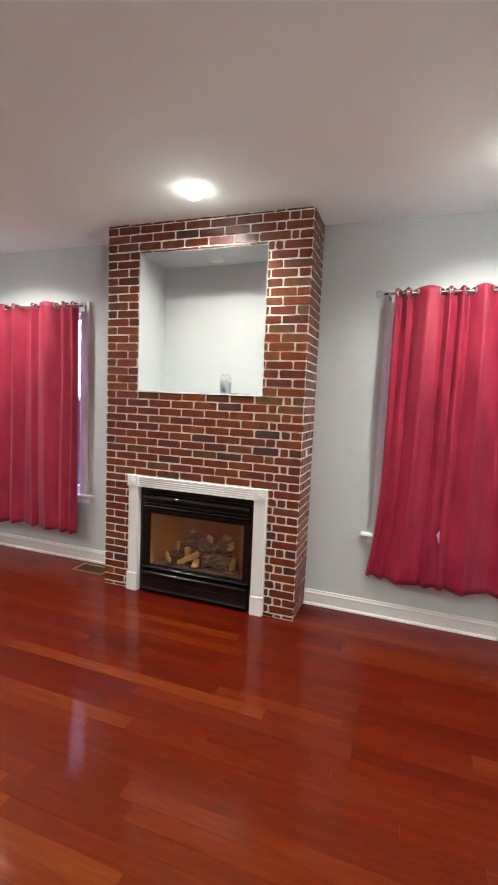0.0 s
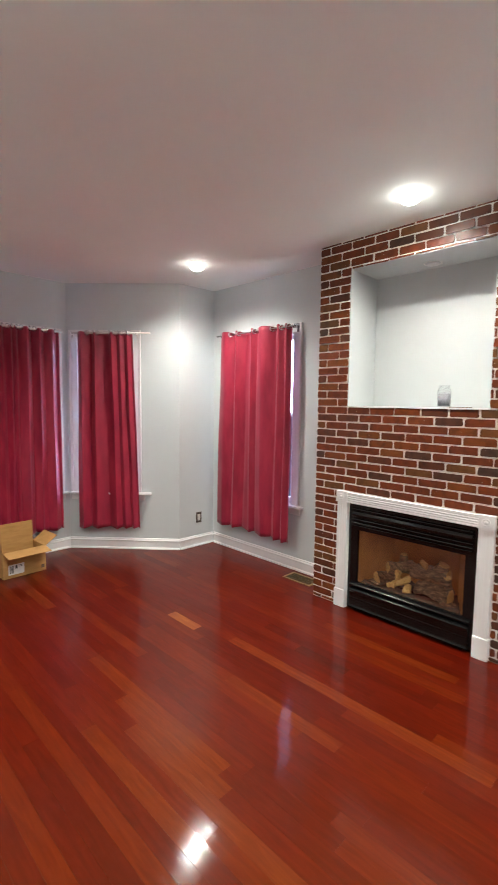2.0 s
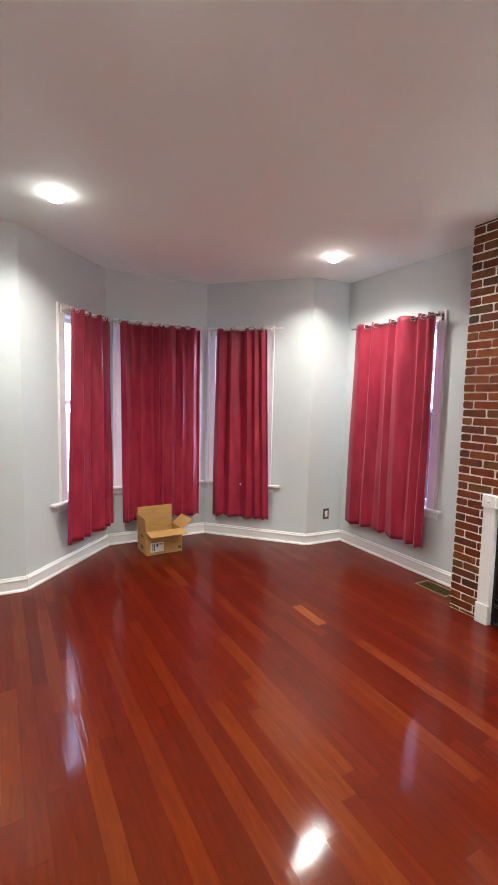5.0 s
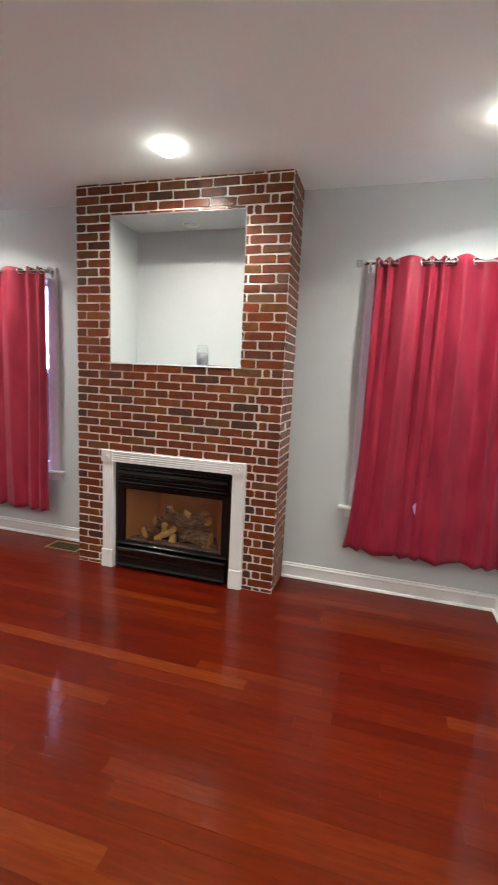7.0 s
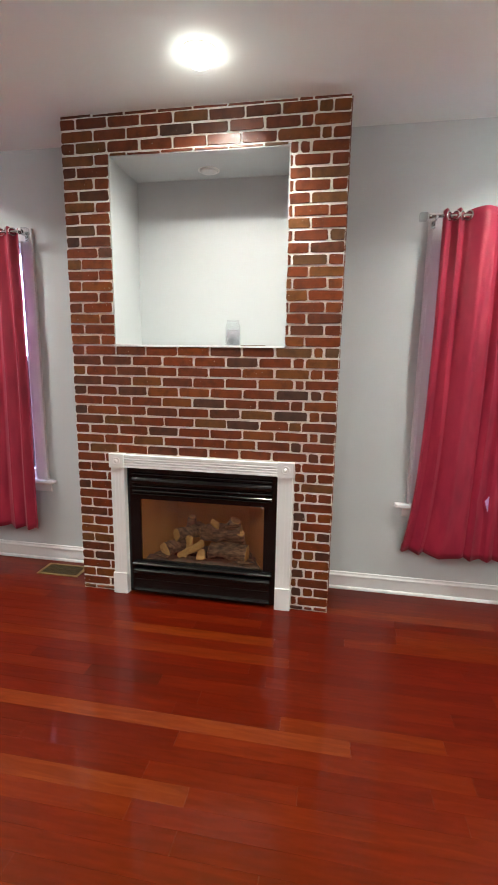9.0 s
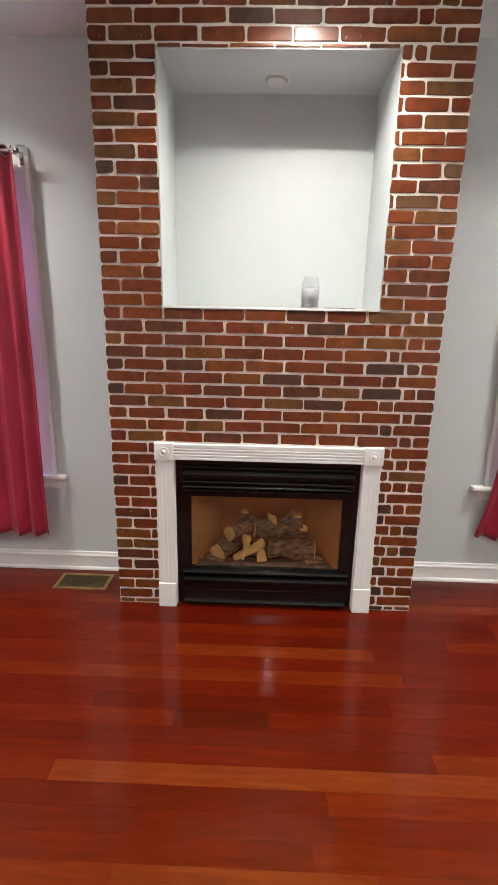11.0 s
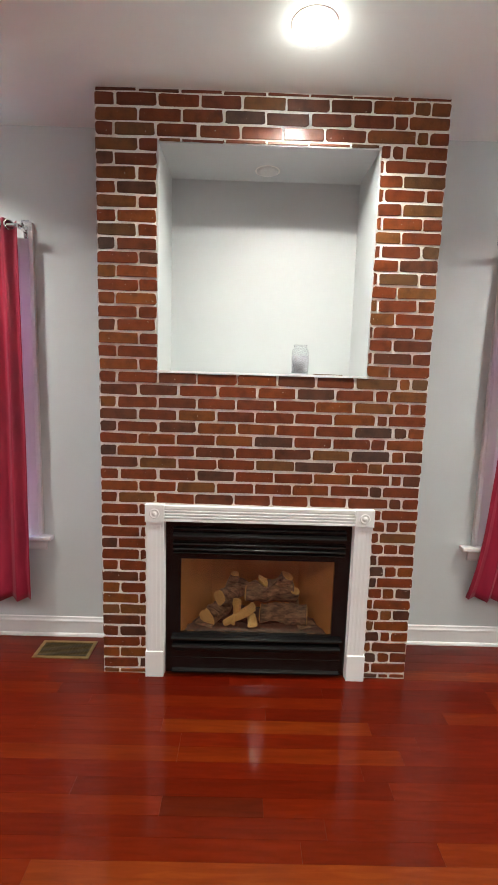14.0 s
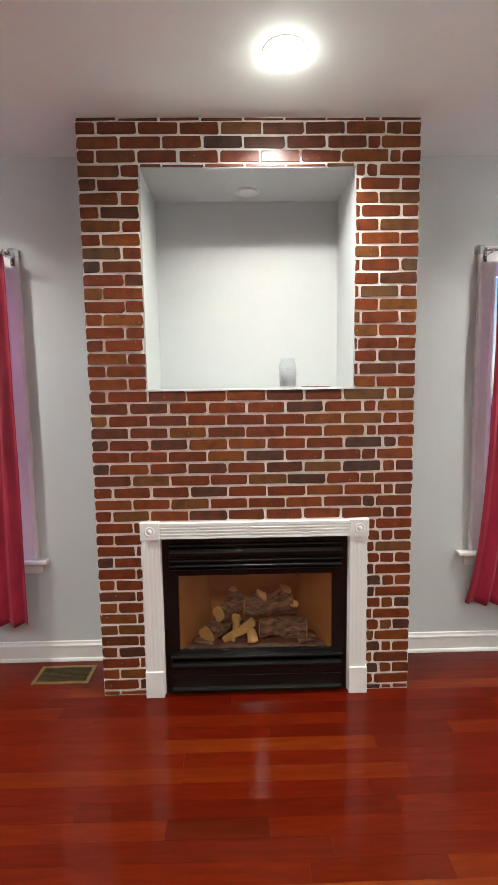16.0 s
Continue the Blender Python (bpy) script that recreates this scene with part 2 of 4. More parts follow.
GLOW_SIDE = glow_material("bulb_side", LAMP_COLOUR, SIDE_GLOW, clear=0.7)
DAYLIGHT = glow_material("overcast_distance", (0.46, 0.67, 1.0, 1), 28.0)
OFF_LENS = surface("unlit_lens", (0.60, 0.60, 0.59), (0.66, 0.66, 0.65), 0.4, scale=30)


# ---------- mesh helpers ----------
def thing(name, label, category, place=None, group="", kind=""):
    ob = new(name)
    ob.empty_display_size = 0.1
    if place is not None:
        ob.matrix_world = place
    return tagged(ob, label, category, group, kind)


def part(name, bm, material, parent, label="", smooth=False):
    """Link a bmesh as one mesh object under a thing or a part."""
    me = bpy.data.meshes.new(name)
    bm.normal_update()
    if smooth:
        for f in bm.faces:
            f.smooth = True
    bm.to_mesh(me)
    bm.free()
    me.materials.append(material)
    ob = new(name, me)
    ob.parent = parent
    return tagged(ob, label)


def solid(name, bm, material, label, category, kind="", place=None, group="", smooth=False):
    ob = part(name, bm, material, None, smooth=smooth)
    if place is not None:
        ob.matrix_world = place
    return tagged(ob, label, category, group, kind)


def box(bm, x0, x1, y0, y1, z0, z1, bevel=0.0, m=None):
    v = [bm.verts.new((x, y, z)) for x in (x0, x1) for y in (y0, y1) for z in (z0, z1)]
    f = [bm.faces.new([v[i] for i in q]) for q in ((0, 1, 3, 2), (4, 6, 7, 5), (0, 4, 5, 1), (2, 3, 7, 6), (0, 2, 6, 4), (1, 5, 7, 3))]
    if bevel:
        e = list({e for q in f for e in q.edges})
        res = bmesh.ops.bevel(bm, geom=e, offset=bevel, segments=2, profile=0.6, affect="EDGES")
        v = list({w for q in res["faces"] for w in q.verts} | {w for w in v if w.is_valid})
    if m is not None:
        bmesh.ops.transform(bm, matrix=m, verts=[w for w in v if w.is_valid])
    return bm


def cube(*a, **k):
    return box(bmesh.new(), *a, **k)


def extrude_x(pts, x0, x1, bm=None):
    """A closed (y, z) profile drawn out along x."""
    bm = bm or bmesh.new()
    a = [bm.verts.new((x0, y, z)) for y, z in pts]
    b = [bm.verts.new((x1, y, z)) for y, z in pts]
    k = len(pts)
    for i in range(k):
        bm.faces.new((a[i], a[(i + 1) % k], b[(i + 1) % k], b[i]))
    bm.faces.new(a[::-1])
    bm.faces.new(b)
    bmesh.ops.recalc_face_normals(bm, faces=bm.faces)
    return bm


def lathe(profile, seg=32, m=None, bm=None):
    """(radius, z) points turned about z."""
    bm = bm or bmesh.new()
    rings = []
    for r, z in profile:
        if r < 1e-6:
            rings.append([bm.verts.new((0, 0, z))])
        else:
            rings.append([bm.verts.new((r * math.cos(2 * math.pi * i / seg), r * math.sin(2 * math.pi * i / seg), z)) for i in range(seg)])
    for a, b in zip(rings, rings[1:]):
        for i in range(seg):
            j = (i + 1) % seg
            if len(a) == 1 and len(b) > 1:
                bm.faces.new((a[0], b[j], b[i]))
            elif len(b) == 1 and len(a) > 1:
                bm.faces.new((a[i], a[j], b[0]))
            elif len(a) > 1:
                bm.faces.new((a[i], a[j], b[j], b[i]))
    bmesh.ops.recalc_face_normals(bm, faces=bm.faces)
    if m is not None:
        bmesh.ops.transform(bm, matrix=m, verts=bm.verts)
    return bm


def torus(bm, R, r, m, seg=20, sides=8):
    g = []
    for i in range(seg):
        a = 2 * math.pi * i / seg
        g.append([bm.verts.new(m @ Vector(((R + r * math.cos(b)) * math.cos(a), (R + r * math.cos(b)) * math.sin(a), r * math.sin(b))))
                  for b in (2 * math.pi * k / sides for k in range(sides))])
    for i in range(seg):
        for k in range(sides):
            p, q = g[i], g[(i + 1) % seg]
            bm.faces.new((p[k], q[k], q[(k + 1) % sides], p[(k + 1) % sides]))
    return bm


# ---------- plan ----------
H = 3.0
WY = 0.370
XR = 2.465
YB = -4.70
P1, P2, P3, P4 = (-2.668, -0.125), (-3.605, -0.990), (-3.608, -2.162), (-2.695, -3.024)
X_MAIN = -2.715
CORNER = (-2.650, WY)
THICK = 0.18


def wall_frame(a, b):
    """Along the wall is x, outward is y; the room is on the right of a to b."""
    u = (Vector(b) - Vector(a)).normalized()
    return Matrix(((u.x, -u.y, 0, a[0]), (u.y, u.x, 0, a[1]), (0, 0, 1, 0), (0, 0, 0, 1)))


def wall(name, a, b, openings, label, ext=(0.0, 0.0)):
    length = (Vector(b) - Vector(a)).length
    xs = sorted({-ext[0], length + ext[1], *[v for o in openings for v in o[:2]]})
    zs = sorted({-0.1, H + 0.05, *[v for o in openings for v in o[2:]]})
    bm = bmesh.new()
    for x0, x1 in zip(xs, xs[1:]):
        col = [(z0, z1) for z0, z1 in zip(zs, zs[1:])
               if not any(o[0] <= (x0 + x1) / 2 <= o[1] and o[2] <= (z0 + z1) / 2 <= o[3] for o in openings)]
        runs = []
        for z0, z1 in col:
            if runs and abs(runs[-1][1] - z0) < 1e-6:
                runs[-1][1] = z1
            else:
                runs.append([z0, z1])
        for z0, z1 in runs:
            box(bm, x0, x1, 0, THICK, z0, z1)
    return solid(name, bm, WALL, label, "wall", "structure", wall_frame(a, b))


BASE_PROFILE = [(0, 0), (-0.016, 0), (-0.016, 0.088), (-0.020, 0.092), (-0.020, 0.101), (-0.013, 0.109), (-0.010, 0.121), (0, 0.124)]
SHOE = [(-0.016, 0), (-0.030, 0), (-0.029, 0.010), (-0.024, 0.017), (-0.016, 0.019)]


def baseboard(a, b, x0, x1):
    ob = thing("baseboard", "white painted baseboard with moulded cap along the floor", "baseboard", wall_frame(a, b), kind="structure")
    part("board", extrude_x(BASE_PROFILE, x0, x1), TRIM, ob)
    part("shoe_moulding", extrude_x(SHOE, x0, x1), TRIM, ob)


# windows: casing from c0 to c1 along the wall
SILL_Z, HEAD_Z, CW = 0.665, 2.49, 0.10
JAMB = 0.012


def opening(c0, c1):
    return (c0 + CW - JAMB, c1 - CW + JAMB, SILL_Z - 0.03, HEAD_Z - CW + JAMB)


def window(name, a, b, c0, c1, sill_ext=(0.06, 0.06), screen=False, label="white double-hung window with painted casing, stool and apron"):
    ob = thing(name, label, "window", wall_frame(a, b), kind="structure")
    o0, o1, oz0, oz1 = opening(c0, c1)
    prof = [(0, 0.0), (-0.018, 0.0), (-0.022, 0.01), (-0.016, 0.022), (-0.016, 0.072), (-0.026, 0.082), (-0.026, CW), (0, CW)]

    def upright(x_in, sign):
        bm = bmesh.new()
        lo = [bm.verts.new((x_in + sign * w, y, SILL_Z)) for y, w in prof]
        hi = [bm.verts.new((x_in + sign * w, y, HEAD_Z - CW + w)) for y, w in prof]
        k = len(prof)
        for i in range(k):
            bm.faces.new((lo[i], lo[(i + 1) % k], hi[(i + 1) % k], hi[i]))
        bm.faces.new(lo), bm.faces.new(hi)
        bmesh.ops.recalc_face_normals(bm, faces=bm.faces)
        return bm

    part("side_casing", upright(c0 + CW, -1), TRIM, ob)
    part("side_casing", upright(c1 - CW, 1), TRIM, ob)
    bm = bmesh.new()
    lo = [bm.verts.new((c0 + CW - w, y, HEAD_Z - CW + w)) for y, w in prof]
    hi = [bm.verts.new((c1 - CW + w, y, HEAD_Z - CW + w)) for y, w in prof]
    k = len(prof)
    for i in range(k):
        bm.faces.new((lo[i], lo[(i + 1) % k], hi[(i + 1) % k], hi[i]))
    bm.faces.new(lo), bm.faces.new(hi)
    bmesh.ops.recalc_face_normals(bm, faces=bm.faces)
    part("head_casing", bm, TRIM, ob)
    part("window_sill", cube(c0 - sill_ext[0], c1 + sill_ext[1], -0.055, -0.0005, SILL_Z - 0.026, SILL_Z - 0.001, bevel=0.006), TRIM, ob)
    part("sill_board", cube(o0 + 0.001, o1 - 0.001, 0.0, THICK - 0.01, SILL_Z - 0.029, SILL_Z - 0.002), TRIM, ob)
    ap = [(0, SILL_Z - 0.027), (-0.022, SILL_Z - 0.027), (-0.014, SILL_Z - 0.045), (-0.014, SILL_Z - 0.085), (-0.008, SILL_Z - 0.098), (0, SILL_Z - 0.098)]
    part("apron", extrude_x(ap, c0 - sill_ext[0] * 0.3, c1 + sill_ext[1] * 0.3), TRIM, ob)
    j = JAMB
    part("jamb", cube(o0 + 0.0005, o0 + j, 0.0, THICK - 0.012, SILL_Z, oz1 - j), TRIM, ob)
    part("jamb", cube(o1 - j, o1 - 0.0005, 0.0, THICK - 0.012, SILL_Z, oz1 - j), TRIM, ob)
    part("head_jamb", cube(o0 + 0.0005, o1 - 0.0005, 0.0, THICK - 0.012, oz1 - j, oz1 - 0.0005), TRIM, ob)
    x0, x1 = o0 + j, o1 - j
    z0, z1 = SILL_Z, oz1 - j
    mid = (z0 + z1) / 2 + 0.06
    for nm, y, za, zb in (("lower_sash", 0.055, z0, mid + 0.02), ("upper_sash", 0.095, mid - 0.02, z1)):
        bm = bmesh.new()
        s = 0.045
        box(bm, x0 + 0.001, x0 + s, y, y + 0.034, za, zb)
        box(bm, x1 - s, x1 - 0.001, y, y + 0.034, za, zb)
        box(bm, x0 + s, x1 - s, y, y + 0.034, za, za + (0.06 if nm == "lower_sash" else 0.04))
        box(bm, x0 + s, x1 - s, y, y + 0.034, zb - 0.04, zb)
        sash = part(nm, bm, VINYL, ob, "white vinyl sash")
        pane = part("pane", cube(x0 + s, x1 - s, y + 0.014, y + 0.018, za + 0.04, zb - 0.04), PANE, sash, "clear glass")
        pane.visible_shadow = False
    if screen:
        net = part("insect_screen", cube(x0 + 0.002, x1 - 0.002, 0.135, 0.137, z0 + 0.002, mid), NET, ob, "fine grey insect screen")
        net.visible_shadow = False
    return ob


L_MAIN = XR - X_MAIN
MW = ((X_MAIN, WY), (XR, WY))
BR = (P2, P1)
BF = (P3, P2)
BL = (P4, P3)
WIN_MAIN_L = (0.315, 1.395)
WIN_MAIN_R = (4.06, 5.14)
WIN_BR = (0.03, 0.842)
WIN_BF = (0.07, 1.105)
WIN_BL = (0.450, 1.215)
NX0, NX1, NZ0, NZ1, NYB = -0.545, 0.522, 1.686, 2.766, 0.405
BW = 0.85

wall("wall_north", *MW, [opening(*WIN_MAIN_L), opening(*WIN_MAIN_R), (NX0 - 0.02 + 2.715, NX1 + 0.02 + 2.715, NZ0 - 0.02, NZ1 + 0.02)],
     "pale grey painted plaster wall behind the brick chimney", (THICK, THICK))
wall("wall_bay_right", *BR, [opening(*WIN_BR)], "pale grey painted bay wall with a window", (0.08, 0))
wall("wall_bay_front", *BF, [opening(*WIN_BF)], "pale grey painted bay wall with a window", (0.08, 0.08))
wall("wall_bay_left", *BL, [opening(*WIN_BL)], "pale grey painted bay wall with a window", (0, 0.08))
wall("wall_corner", P1, CORNER, [], "narrow pale grey wall between bay and corner")
wall("wall_west", (P4[0], YB), P4, [], "pale grey painted wall beside the bay", (THICK, 0))
wall("wall_east", (XR, WY), (XR, YB), [], "pale grey painted side wall", (0, THICK))
# unseen wall, its place assumed, added to close the room and bounce light
wall("wall_south_unseen", (XR, YB), (P4[0], YB), [], "unseen pale grey wall added to close the room")

window("window_1", *MW, *WIN_MAIN_L, screen=True)
window("window_2", *MW, *WIN_MAIN_R, sill_ext=(0.075, 0.012), screen=True)
window("window_3", *BR, *WIN_BR, sill_ext=(0.0, 0.115))
window("window_4", *BF, *WIN_BF, sill_ext=(0.035, 0.035))
window("window_5", *BL, *WIN_BL, sill_ext=(0.13, 0.0))

baseboard(*MW, 0.087, 2.715 - BW)
baseboard(*MW, 2.715 + BW, L_MAIN - 0.002)
baseboard(*BR, 0.008, 1.283)
baseboard(*BF, 0.008, 1.164)
baseboard(*BL, 0.0, 1.248)
baseboard(P1, CORNER, 0.0, 0.479)
baseboard((P4[0], YB), P4, 0.0, 1.684)
baseboard((XR, WY), (XR, YB), 0.022, 5.06)
baseboard((XR, YB), (P4[0], YB), 0.03, 5.13)

# ceiling with round holes for the recessed lights
LIGHTS = [(-1.985, -0.42), (0.130, -0.42), (2.05, -0.42), (-1.955, -2.82), (0.14, -2.82), (2.05, -2.82)]
CAN_R = 0.086


def ceiling_with_holes():
    bm = bmesh.new()
    h = 0.15
    grid = {}

    def vert(x, y):
        key = (round(x, 4), round(y, 4))
        if key not in grid:
            grid[key] = bm.verts.new((x, y, H))
        return grid[key]

    cells = []
    for lo, hi in ((-5.0, -1.6), (-1.6, 0.75)):
        row = [(x, y) for x, y in LIGHTS if lo < y < hi]
        xs = sorted({-4.2, 2.75, *[v for x, y in row for v in (x - h, x + h)]})
        ys = sorted({lo, hi, row[0][1] - h, row[0][1] + h})
        cells += [(x0, x1, y0, y1) for x0, x1 in zip(xs, xs[1:]) for y0, y1 in zip(ys, ys[1:])]
    for x0, x1, y0, y1 in cells:
        inner = [(lx, ly) for lx, ly in LIGHTS if x0 - 1e-5 <= lx - CAN_R and lx + CAN_R <= x1 + 1e-5 and y0 < ly - CAN_R and ly + CAN_R < y1]
        if not inner:
            bm.faces.new((vert(x0, y0), vert(x0, y1), vert(x1, y1), vert(x1, y0)))
            continue
        lx, ly = inner[0]
        corners = [vert(x1, y1), vert(x0, y1), vert(x0, y0), vert(x1, y0)]
        ring = [bm.verts.new((lx + CAN_R * math.cos(math.pi / 4 + 2 * math.pi * i / 32), ly + CAN_R * math.sin(math.pi / 4 + 2 * math.pi * i / 32), H)) for i in range(32)]
        for q in range(4):
            c, d = corners[q], corners[(q + 1) % 4]
            seg = [ring[(q * 8 + i) % 32] for i in range(9)]
            for i in range(8):
                bm.faces.new((c if i < 4 else d, seg[i + 1], seg[i]))
            bm.faces.new((c, d, seg[4]))
    bmesh.ops.recalc_face_normals(bm, faces=bm.faces)
    box(bm, -4.2, 2.75, -5.0, 0.75, H + 0.16, H + 0.26)
    return bm


solid("ceiling", ceiling_with_holes(), CEILING, "flat white painted plaster ceiling", "ceiling", "structure")


def recessed_light(x, y, z, r, lens, depth, label, group, dome=0.0):
    ob = thing("recessed_light", label, "ceiling light", pose(x, y, z), group)
    part("trim_ring", lathe([(r - 0.004, -0.001), (r + 0.002, -0.002), (r + 0.005, -0.0015), (r + 0.005, 0.0)], 40), IVORY, ob, smooth=True)
    part("can", lathe([(r - 0.002, -0.001), (r - 0.002, abs(depth) + 0.03), (0.0, abs(depth) + 0.031)], 40), IVORY, ob, smooth=True)
    # bulb drawn fuller and lower than the recessed emitter, to shape the lamp's glare
    if dome:
        rg = r * 0.955

        def arc(k0, k1):
            return [(rg * math.sin(k * math.pi / 36), rg - dome - rg * math.cos(k * math.pi / 36)) for k in range(k0, k1 + 1)]

        bulb = part("bulb", lathe(arc(9, 29), 40), GLOW_SIDE, ob, "frosted side of the bulb, swelled and glowing for its glare", smooth=True)
        part("bulb_lens", lathe(arc(0, 9), 40), lens, bulb, "glowing frosted bulb face", smooth=True)
        return ob
    part("diffuser", lathe([(0.0, depth - 0.004), (r * 0.55, depth - 0.003), (r - 0.008, depth), (r - 0.008, depth + 0.008), (0.0, depth + 0.009)], 40), lens, ob,
         "round frosted lens", smooth=True)
    return ob


for x, y in LIGHTS:
    ob = recessed_light(x, y, H, CAN_R, GLOW, 0.06, "round recessed ceiling light, switched on, with white trim", "recessed ceiling lights", dome=0.058)
    data = bpy.data.lights.new("beam", "AREA")
    data.shape, data.size = "DISK", 0.11
    data.energy, data.color = LAMP_WATTS, LAMP_COLOUR[:3]
    beam = new("beam", data)
    beam.location = (x, y, H + 0.055)

# ---------- chimney breast ----------
breast = thing("chimney_breast", "floor-to-ceiling red brick chimney breast with white mortar and a square niche", "fireplace", kind="structure")
FX, FZ = 0.505, 0.895
MB = 0.0045


def mortar_body():
    """Backing of mortar, with the niche and the firebox left open."""
    bm = bmesh.new()
    y0, y1 = MB, WY - 0.001
    x0, x1 = -BW + MB, BW - MB
    box(bm, x0, -FX, y0, y1, 0, FZ)
    box(bm, FX, x1, y0, y1, 0, FZ)
    box(bm, x0, x1, y0, y1, FZ, NZ0 - 0.012)
    box(bm, x0, NX0 - 0.012, y0, y1, NZ0 - 0.012, NZ1 + 0.012)
    box(bm, NX1 + 0.012, x1, y0, y1, NZ0 - 0.012, NZ1 + 0.012)
    box(bm, x0, x1, y0, y1, NZ1 + 0.012, H)
    return bm


part("mortar", mortar_body(), MORTAR, breast, "white mortar joints")

# niche lining
niche = thing("niche", "white painted plaster niche set into the brick chimney", "niche", kind="structure")
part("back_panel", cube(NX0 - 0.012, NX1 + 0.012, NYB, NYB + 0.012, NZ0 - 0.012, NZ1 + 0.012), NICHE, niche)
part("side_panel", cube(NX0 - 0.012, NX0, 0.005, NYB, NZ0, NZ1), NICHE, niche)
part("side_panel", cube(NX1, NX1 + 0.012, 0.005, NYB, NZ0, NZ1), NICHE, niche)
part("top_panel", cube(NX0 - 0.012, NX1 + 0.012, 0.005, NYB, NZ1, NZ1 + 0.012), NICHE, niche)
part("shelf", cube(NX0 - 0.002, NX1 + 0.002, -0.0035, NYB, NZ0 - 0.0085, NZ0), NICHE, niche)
part("shelf_edge", cube(NX0 - 0.004, NX1 + 0.004, -0.0052, -0.0036, NZ0 - 0.010, NZ0 + 0.001), TRIM, niche, "white painted edge")
recessed_light(-0.01, 0.27, NZ1, 0.062, OFF_LENS, -0.008, "small round recessed light in the niche, switched off", "")

# ---------- fireplace ----------
surround = thing("fireplace_surround", "white painted wooden fireplace surround with fluted head and rosette blocks", "fireplace surround")
SO, SI, SZ0, SZ1 = 0.602, 0.508, 0.893, 0.982


def leg(x0, x1):
    bm = cube(x0, x1, -0.024, 0.008, 0.152, SZ0 - 0.001, bevel=0.003)
    w = (x1 - x0)
    for k in range(3):
        c = x0 + w * (0.25 + 0.25 * k)
        box(bm, c - 0.006, c + 0.006, -0.0256, -0.0235, 0.17, SZ0 - 0.02, bevel=0.001)
    return bm


for s in (-1, 1):
    a, b = sorted((s * SO * 0.997, s * SI))
    part("leg", leg(a, b), TRIM, surround)
    a, b = sorted((s * (SO + 0.006), s * (SI - 0.001)))
    part("plinth", cube(a, b, -0.032, 0.008, 0.001, 0.152, bevel=0.004), TRIM, surround)
    a, b = sorted((s * (SO + 0.006), s * (SI - 0.002)))
    blk = part("corner_block", cube(a, b, -0.034, 0.008, SZ0, SZ1 + 0.004, bevel=0.003), TRIM, surround)
    ros = lathe([(0.027, 0), (0.027, 0.0025), (0.023, 0.0035), (0.019, 0.001), (0.013, 0.001), (0.010, 0.004), (0.006, 0.006), (0.0, 0.0065)], 28,
                Matrix.Translation(((a + b) / 2, -0.0338, (SZ0 + SZ1) / 2 + 0.002)) @ pose(0, 0, 0, 90))
    part("rosette", ros, TRIM, blk, smooth=True)


def fluted(z0, z1, y, n, d):
    pts = [(0.008, z0), (y, z0)]
    h = (z1 - z0 - 0.016) / n
    for k in range(n):
        b = z0 + 0.008 + k * h
        pts += [(y, b), (y + d, b + h * 0.15), (y + d, b + h * 0.4), (y, b + h * 0.6)]
    return pts + [(y, z1), (0.008, z1)]


part("fluted_head", extrude_x(fluted(SZ0 + 0.004, SZ1 - 0.002, -0.028, 4, 0.006), -SI + 0.002, SI - 0.002), TRIM, surround)

insert = thing("gas_fireplace", "black enamelled gas fireplace insert with louvred panels, unlit", "fireplace")
GX, GZ0, GZ1 = 0.422, 0.237, 0.676
bm = bmesh.new()
IY = 0.016
box(bm, -FX + 0.001, -GX, IY, 0.045, 0.006, FZ - 0.002)
box(bm, GX, FX - 0.001, IY, 0.045, 0.006, FZ - 0.002)
box(bm, -GX, GX, IY, 0.045, GZ1, FZ - 0.002)
box(bm, -GX, GX, IY, 0.045, 0.006, GZ0)
part("face_frame", bm, BLACK, insert)


def bullnose(z0, z1, y_back, out, steps=20):
    """Half-round rib from z0 to z1, standing out towards the room."""
    mid, half = (z0 + z1) / 2, (z1 - z0) / 2
    return [(y_back - out * math.cos(a), mid + half * math.sin(a)) for a in (-math.pi / 2 + math.pi * i / steps for i in range(steps + 1))]


def panel(ribs, y_back):
    """A closed profile of ribs, each (bottom, top, reach)."""
    pts = [(IY, ribs[0][0])]
    for lo, hi, reach in ribs:
        pts += bullnose(lo, hi, y_back, reach)
    return pts + [(IY, ribs[-1][1])]


part("upper_louvre", extrude_x(panel([(0.708, 0.722, 0.012), (0.726, 0.748, 0.020), (0.754, 0.776, 0.016), (0.782, 0.836, 0.022), (0.842, 0.856, 0.014)], IY - 0.010), -0.462, 0.470),
     BLACK, insert, smooth=False)
LOWER = [(IY, 0.026), (-0.020, 0.026), (-0.023, 0.030), (-0.022, 0.036), (-0.016, 0.042), (-0.013, 0.050), (-0.010, 0.080), (-0.008, 0.104), (-0.010, 0.106), (-0.010, 0.110), (-0.008, 0.112),
         (-0.009, 0.136), (-0.013, 0.150), (-0.013, 0.154), (-0.020, 0.160), (-0.026, 0.170), (-0.026, 0.178), (-0.020, 0.187), (-0.010, 0.191), (IY, 0.191)]
part("lower_louvre", extrude_x(LOWER, -0.462, 0.468), BLACK, insert, "black curved access panel")
part("glass_ledge", extrude_x([(IY, 0.205), (-0.006, 0.207), (-0.014, 0.214), (-0.014, 0.220), (-0.008, 0.229), (IY, 0.232)], -0.47, 0.478), BLACK, insert)
pane = part("glass_front", cube(-GX + 0.001, GX - 0.001, 0.030, 0.034, GZ0 + 0.001, GZ1 - 0.001), FIRE_GLASS, insert, "clear fireplace glass")
